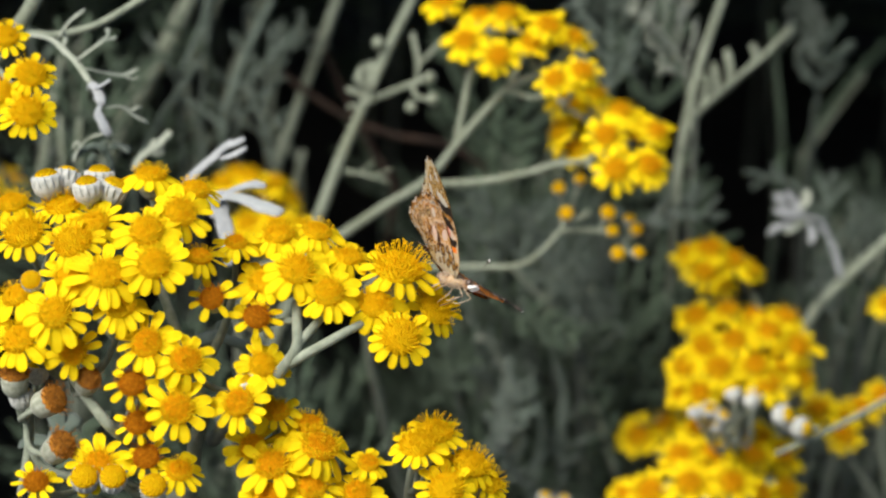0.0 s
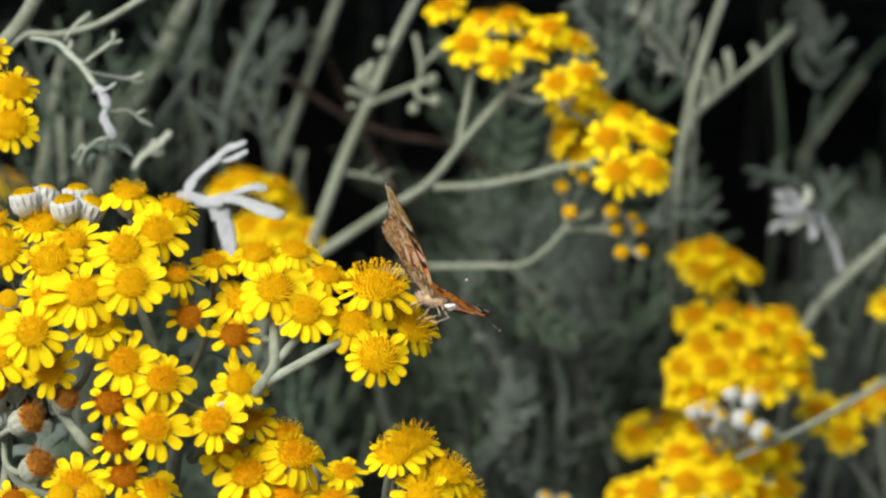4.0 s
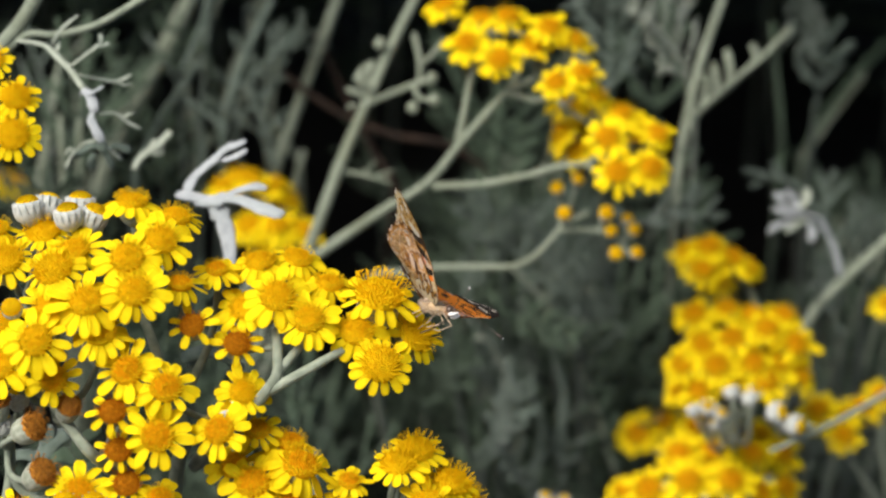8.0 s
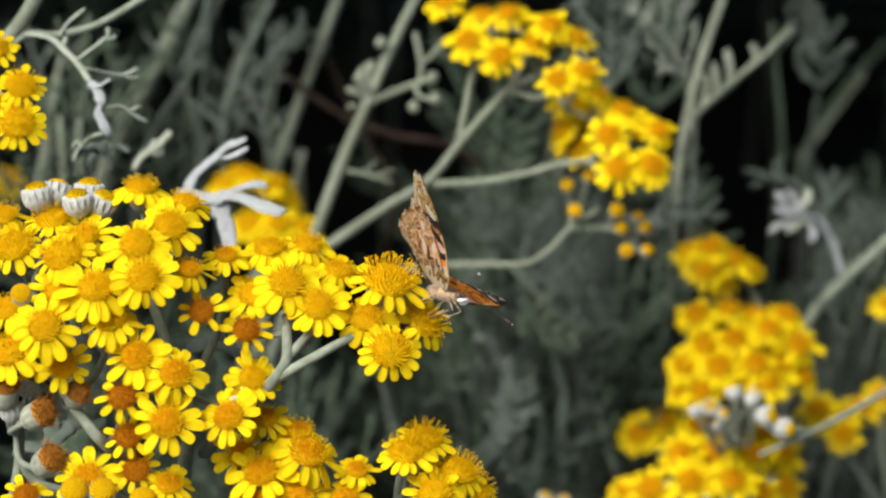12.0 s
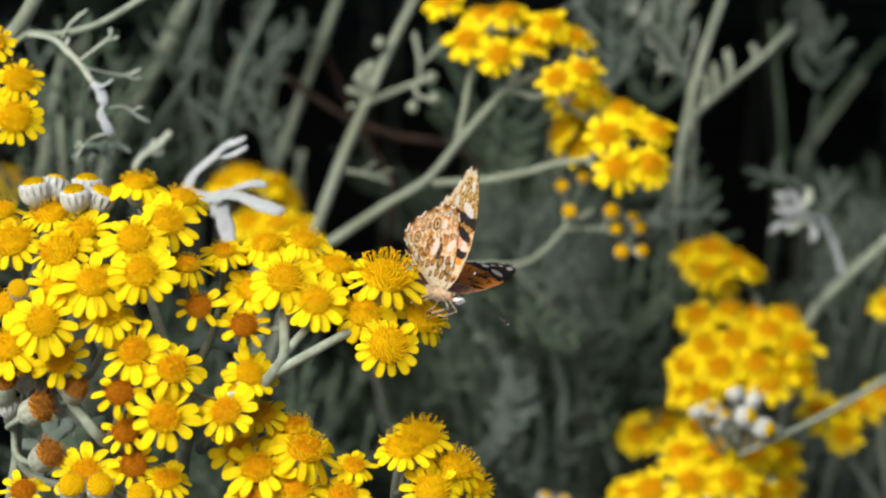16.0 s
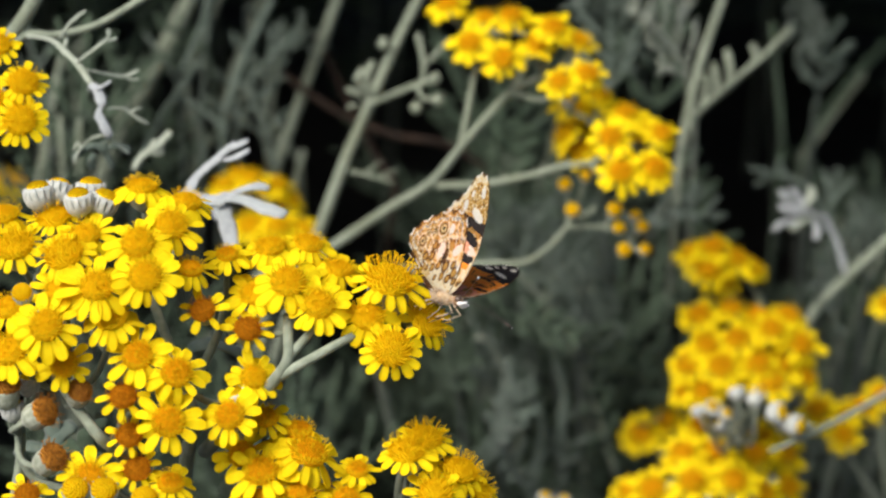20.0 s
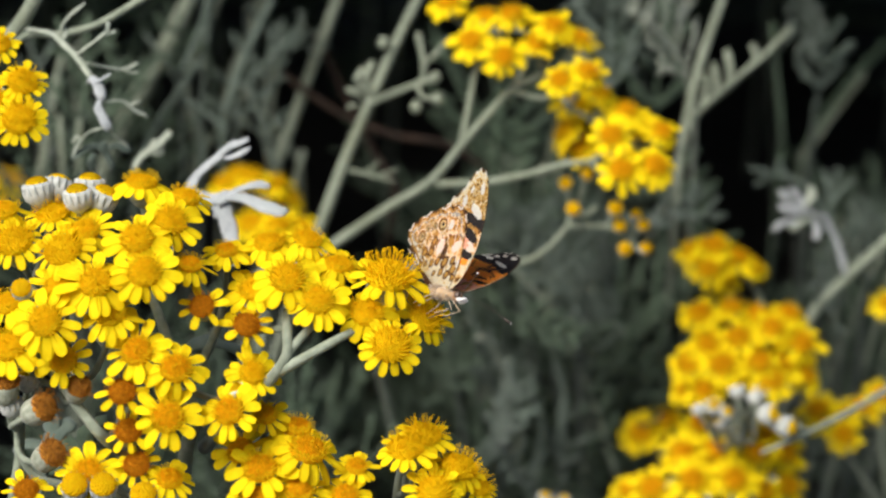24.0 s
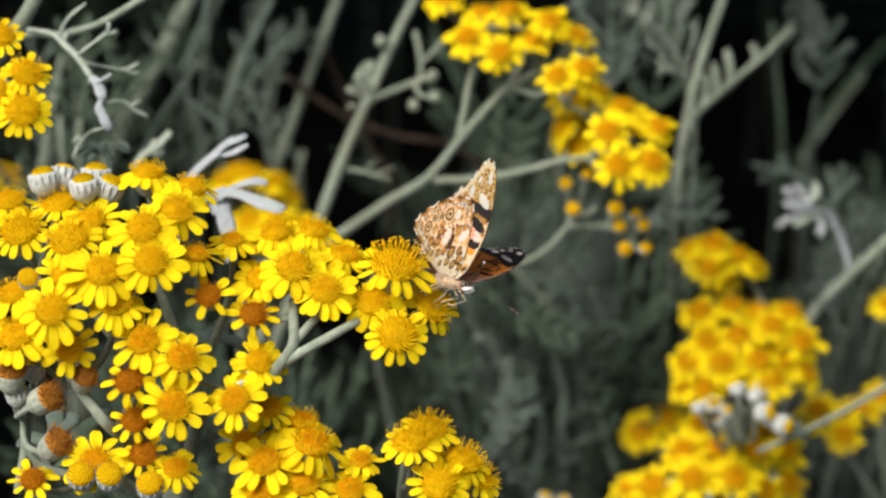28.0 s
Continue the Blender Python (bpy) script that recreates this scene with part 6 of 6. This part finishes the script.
    walk(stalk, swayed(rest[stalk.name], [
        (0, -0.9, -0.0), (0.5, -0.9, -0.3), (1, -0.3, -0.3), (1.5, 0.0, -1.2), (2, 0.6, -1.2), (2.5, 0.6, -1.5),
        (3, 0.6, -1.2), (3.5, 0.0, -0.6), (5.5, 0.0, -0.6), (6, 0.0, -0.9), (6.5, 0.0, -0.9), (7, 0.0, -0.9),
        (7.5, -0.3, -0.9), (8, -0.3, -0.3), (8.5, -0.3, -0.3), (9, 0.0, -0.3), (9.5, 0.6, -0.3), (10, 0.6, -0.3),
        (10.5, 0.6, -0.3), (11, 0.6, -0.0), (11.5, 0.0, -0.0), (12, 0.0, -0.0), (12.5, 0.0, -0.0), (14.5, 0.9, -0.6),
        (15, 0.3, -0.6), (15.5, 0.3, -0.0), (16, -0.3, -0.0), (16.5, -0.3, 0.3), (17, 0.0, 0.3), (17.5, 0.3, 0.3),
        (18, 0.6, -0.3), (18.5, 0.9, -0.3), (19, 0.9, -0.3), (19.5, 0.9, -0.3), (20, 0.9, -0.3), (20.5, 0.9, -0.3),
        (21, 0.9, -0.0), (21.5, 0.6, 0.6), (23.5, 0.3, 0.3), (24, 0.9, -0.0), (24.5, 1.5, -0.0), (25, 1.2, -0.6),
        (25.5, 1.2, -0.3), (26, 0.9, 0.3), (26.5, 0.6, 0.3), (27, 0.0, 0.3), (27.5, 0.0, 0.6), (28, 0.0, 0.6),]))
    walk(sprig, swayed(rest[sprig.name], [
        (0, -2.8, -0.8), (0.5, -2.5, -0.6), (1, -1.9, -0.3), (1.5, -1.4, -0.3), (2, -0.8, -0.3), (2.5, -1.1, -0.8),
        (3, -1.1, -1.1), (3.5, -1.7, -0.8), (5.5, -1.7, -0.3), (6, -1.7, -0.6), (6.5, -1.9, -1.1), (7, -2.5, -1.1),
        (7.5, -3.1, -1.1), (8, -3.4, -0.8), (8.5, -3.6, -0.6), (9, -3.4, -0.3), (9.5, -2.5, -0.3), (10, -1.7, -0.6),
        (10.5, -0.5, -0.3), (11, 0.3, -0.3), (11.5, 0.3, -0.0), (12, 0.0, -0.0), (12.5, -0.8, -0.0),
        (14.5, -3.4, -0.6), (15, -3.1, -0.6), (15.5, -2.2, -0.3), (16, -1.7, -0.3), (16.5, -1.1, -0.3),
        (17, -0.5, -0.3), (17.5, -0.3, -0.0), (18, -0.3, 0.3), (18.5, 0.0, 0.6), (19, -0.3, 0.6), (19.5, -0.5, 0.6),
        (20, -0.8, 0.3), (20.5, -0.8, -0.3), (21, -0.8, -0.6), (21.5, -0.8, -0.6), (23.5, -0.8, 0.3), (24, -0.5, 0.6),
        (24.5, 0.0, 0.6), (25, 0.6, 0.6), (25.5, 0.6, 0.8), (26, 0.8, 0.6), (26.5, 1.1, 0.6), (27, 0.8, 0.6),
        (27.5, 0.3, 0.6), (28, -0.5, 0.6),]))
    walk(right, swayed(rest[right.name], [
        (0, -0.2, -0.5), (0.5, 0.5, -0.5), (1, 1.2, -0.7), (1.5, 1.4, -0.8), (2, 1.5, -0.8), (2.5, 0.9, -0.8),
        (3, -0.2, -0.6), (3.5, -1.0, -0.4), (5.5, 1.0, -1.1), (6, 1.4, -1.2), (6.5, 1.4, -1.1), (7, 0.8, -0.8),
        (7.5, -0.4, -0.2), (8, -0.8, 0.2), (8.5, -0.8, 0.3), (9, -0.5, 0.1), (9.5, 0.3, -0.4), (10, 1.0, -0.9),
        (10.5, 1.3, -0.9), (11, 1.2, -0.9), (11.5, 0.7, -0.5), (12, 0.0, -0.0), (12.5, -0.2, -0.0), (14.5, 1.0, -0.9),
        (15, 1.0, -0.8), (15.5, 0.6, -0.4), (16, 0.3, -0.3), (16.5, 0.2, -0.3), (17, 0.2, -0.3), (17.5, 0.7, -0.2),
        (18, 1.1, -0.2), (18.5, 1.5, -0.3), (19, 1.5, -0.3), (19.5, 1.4, -0.3), (20, 0.9, -0.0), (20.5, 0.7, 0.4),
        (21, 0.8, 0.4), (21.5, 1.0, -0.0), (23.5, 1.2, 0.1), (24, 1.1, 0.5), (24.5, 1.1, 0.5), (25, 1.0, 0.5),
        (25.5, 1.0, 0.1), (26, 1.5, -0.1), (26.5, 2.1, 0.2), (27, 2.2, 0.7), (27.5, 1.8, 1.0), (28, 1.1, 1.1),]))
    walk(swing, swayed(rest[swing.name], [
        (0, 5.2, 0.3), (0.5, 6.6, 0.6), (1, 6.9, 0.6), (1.5, 5.8, 0.3), (2, 3.3, -0.3), (2.5, 0.0, -0.8),
        (3, -3.9, -1.7), (3.5, -7.7, -1.4), (5.5, -1.9, -0.8), (6, 1.9, -0.6), (6.5, 4.4, -0.0), (7, 5.5, 0.8),
        (7.5, 5.2, 1.4), (8, 3.3, 1.1), (8.5, 1.4, 0.6), (9, -1.4, -0.6), (9.5, -4.1, -1.1), (10, -6.3, -1.1),
        (10.5, -6.9, -1.1), (11, -5.8, -0.6), (11.5, -3.0, -0.0), (12, 0.0, -0.0), (12.5, 2.8, -0.0),
        (14.5, 0.3, -0.0), (15, -2.8, -0.3), (15.5, -5.5, -0.3), (16, -6.6, -0.0), (16.5, -6.0, -0.3),
        (17, -3.9, -0.3), (17.5, -1.4, -0.3), (18, 1.1, -0.0), (18.5, 2.8, 0.8), (19, 3.3, 1.7), (19.5, 3.6, 1.7),
        (20, 3.3, 1.1), (20.5, 3.0, -0.0), (21, 2.2, -0.8), (21.5, 0.8, -0.6), (23.5, -1.1, 1.1), (24, 0.6, 0.6),
        (24.5, 1.9, 0.3), (25, 2.2, 0.3), (25.5, 2.5, 0.6), (26, 1.9, 0.8), (26.5, 1.4, 1.4), (27, 0.6, 1.7),
        (27.5, 0.0, 1.7), (28, -0.5, 1.1),]))
    walk(low_right, swayed(rest[low_right.name], [
        (0, -0.3, -0.6), (0.5, 0.0, -0.6), (1, 0.3, -0.6), (1.5, 0.6, -0.6), (2, 0.6, -0.6), (2.5, 0.0, -0.6),
        (3, -0.3, -0.6), (3.5, -0.9, -0.6), (5.5, 0.0, -0.6), (6, 0.3, -0.9), (6.5, 0.3, -0.9), (7, 0.3, -0.6),
        (7.5, -0.3, -0.3), (8, -0.6, -0.0), (8.5, -0.9, -0.0), (9, -0.3, -0.0), (9.5, -0.3, -0.6), (10, 0.3, -0.6),
        (10.5, 0.3, -0.6), (11, 0.3, -0.6), (11.5, 0.3, -0.0), (12, 0.0, -0.0), (12.5, 0.0, -0.0), (14.5, 0.3, -0.6),
        (15, 0.3, -0.3), (15.5, 0.3, -0.3), (16, 0.0, -0.3), (16.5, 0.0, -0.3), (17, 0.0, -0.3), (17.5, 0.3, -0.0),
        (18, 0.6, -0.0), (18.5, 0.9, -0.0), (19, 0.9, -0.0), (19.5, 0.9, -0.0), (20, 0.6, -0.0), (20.5, 0.6, -0.0),
        (21, 0.6, -0.0), (21.5, 0.6, -0.0), (23.5, 0.6, 0.3), (24, 0.6, 0.3), (24.5, 0.6, 0.3), (25, 0.6, 0.3),
        (25.5, 0.6, 0.3), (26, 0.9, 0.3), (26.5, 0.9, 0.3), (27, 0.9, 0.3), (27.5, 0.9, 0.9), (28, 0.9, 0.9),]))
    walk(top_leaf, swayed(rest[top_leaf.name], [
        (0, 0.0, -0.2), (0.5, -0.9, -0.2), (1, -1.4, -0.5), (1.5, -1.2, -0.7), (2, -0.7, -1.2), (2.5, 0.0, -1.6),
        (3, 0.9, -1.9), (3.5, 1.6, -1.6), (5.5, -0.2, -0.2), (6, -1.2, -0.2), (6.5, -2.1, -0.7), (7, -2.6, -1.2),
        (7.5, -2.6, -1.4), (8, -1.9, -1.9), (8.5, -1.2, -1.6), (9, -0.2, -1.2), (9.5, 0.7, -0.7), (10, 1.4, -0.2),
        (10.5, 1.4, 0.2), (11, 0.9, 0.2), (11.5, 0.5, 0.2), (12, 0.0, -0.0), (12.5, -0.7, -0.2), (14.5, 0.2, -1.2),
        (15, 0.5, -1.2), (15.5, 0.5, -0.5), (16, 0.7, -0.2), (16.5, 0.5, 0.2), (17, -0.2, 0.5), (17.5, -0.7, 0.5),
        (18, -0.7, 0.2), (18.5, -0.7, -0.0), (19, -0.7, -0.2), (19.5, -0.2, -0.5), (20, 0.2, -0.5), (20.5, 1.2, -0.2),
        (21, 1.6, 0.2), (21.5, 1.9, 0.7), (23.5, 0.2, 1.9), (24, 0.0, 1.4), (24.5, 0.2, 0.7), (25, 0.7, -0.0),
        (25.5, 0.7, -0.5), (26, 0.9, -0.5), (26.5, 1.2, -0.2), (27, 1.2, 0.2), (27.5, 0.9, 0.7), (28, 0.2, 1.4),]))
    for ob in (white_leaf, shade_leaf):
        walk(ob, swayed(rest[ob.name], [
        (0, -0.3, -0.6), (0.5, 0.0, -0.6), (1, 0.6, -1.0), (1.5, 0.6, -0.3), (2, 0.6, -0.0), (2.5, 0.6, 0.7),
        (3, 0.6, 0.7), (3.5, 0.3, 0.7), (5.5, -0.3, -1.0), (6, -0.7, -1.0), (6.5, -1.0, -0.6), (7, -1.3, -0.3),
        (7.5, -1.0, -0.0), (8, -0.3, -0.0), (8.5, 0.3, -0.0), (9, 1.0, -0.0), (9.5, 1.0, 0.3), (10, 1.0, 0.3),
        (10.5, 0.6, 0.3), (11, 0.3, 0.3), (11.5, 0.0, 0.3), (12, 0.0, -0.0), (12.5, 0.0, -0.3), (14.5, 0.3, -0.0),
        (15, 0.3, -0.0), (15.5, 0.3, -0.0), (16, 0.3, -0.0), (16.5, 0.3, -0.0), (17, 0.6, -0.0), (17.5, 0.6, -0.3),
        (18, 0.6, -0.0), (18.5, 0.6, 0.3), (19, 1.0, 0.3), (19.5, 1.0, 0.7), (20, 1.3, 0.7), (20.5, 1.6, 0.7),
        (21, 2.0, 0.7), (21.5, 2.3, 0.7), (23.5, 1.6, 1.0), (24, 1.3, 0.7), (24.5, 1.3, 0.7), (25, 1.3, 0.3),
        (25.5, 1.6, 0.3), (26, 2.0, 1.0), (26.5, 2.3, 1.3), (27, 2.9, 2.0), (27.5, 2.9, 2.0), (28, 2.9, 2.0),]))
    # each pair of wings: degrees out from the back's plane
    near = [(0, 66), (0.5, 69), (1, 75), (1.5, 71), (2, 73), (2.5, 74), (3, 73), (3.5, 75), (5.5, 76), (6, 77), (6.5, 74), (7, 72), (8, 72), (9, 69), (10, 68), (11, 67), (12, 67),
            (12.2, 64), (12.3, 54), (12.4, 16), (12.5, 20), (12.8, 30), (14.5, 40), (15, 39), (16, 35), (17, 40), (18, 37), (19, 31), (20, 31), (21, 33), (21.5, 33), (23.5, 32),
            (24, 31), (25, 35), (26, 40), (27, 36), (28, 30)]
    far = [(0, 68), (0.5, 66), (1, 65), (1.5, 62), (2, 60), (2.5, 62), (3, 64), (3.5, 64), (5.5, 64), (6, 64), (7, 63), (8, 59), (9, 61), (10, 62), (11, 63), (12, 60),
           (12.2, 58), (12.3, 50), (12.4, 24), (12.5, 30), (12.8, 36), (14.5, 41), (15, 41), (16, 41), (17, 37), (18, 37), (19, 40), (20, 40), (21, 41), (21.5, 40), (23.5, 36),
           (24, 35), (25, 33), (26, 38), (27, 42), (28, 38)]
    walk(near_fore, [(t, pose(0, 0, 0, a) @ pose(0, 0, 0, 0, -3 if t < 12.35 else -4)) for t, a in near])
    walk(near_hind, [(t, pose(0, 0, 0, a) @ pose(0, 0, 0, 0, 13 if t < 12.35 else 8)) for t, a in near])
    walk(far_fore, [(t, pose(0, 0, 0, -a) @ pose(0, 0, 0, 0, -17) @ pose(0, 0, 0, 0, 0, -7)) for t, a in far])
    walk(far_hind, [(t, pose(0, 0, 0, -a - 4) @ pose(0, 0, 0, 0, 4)) for t, a in far])


motions()
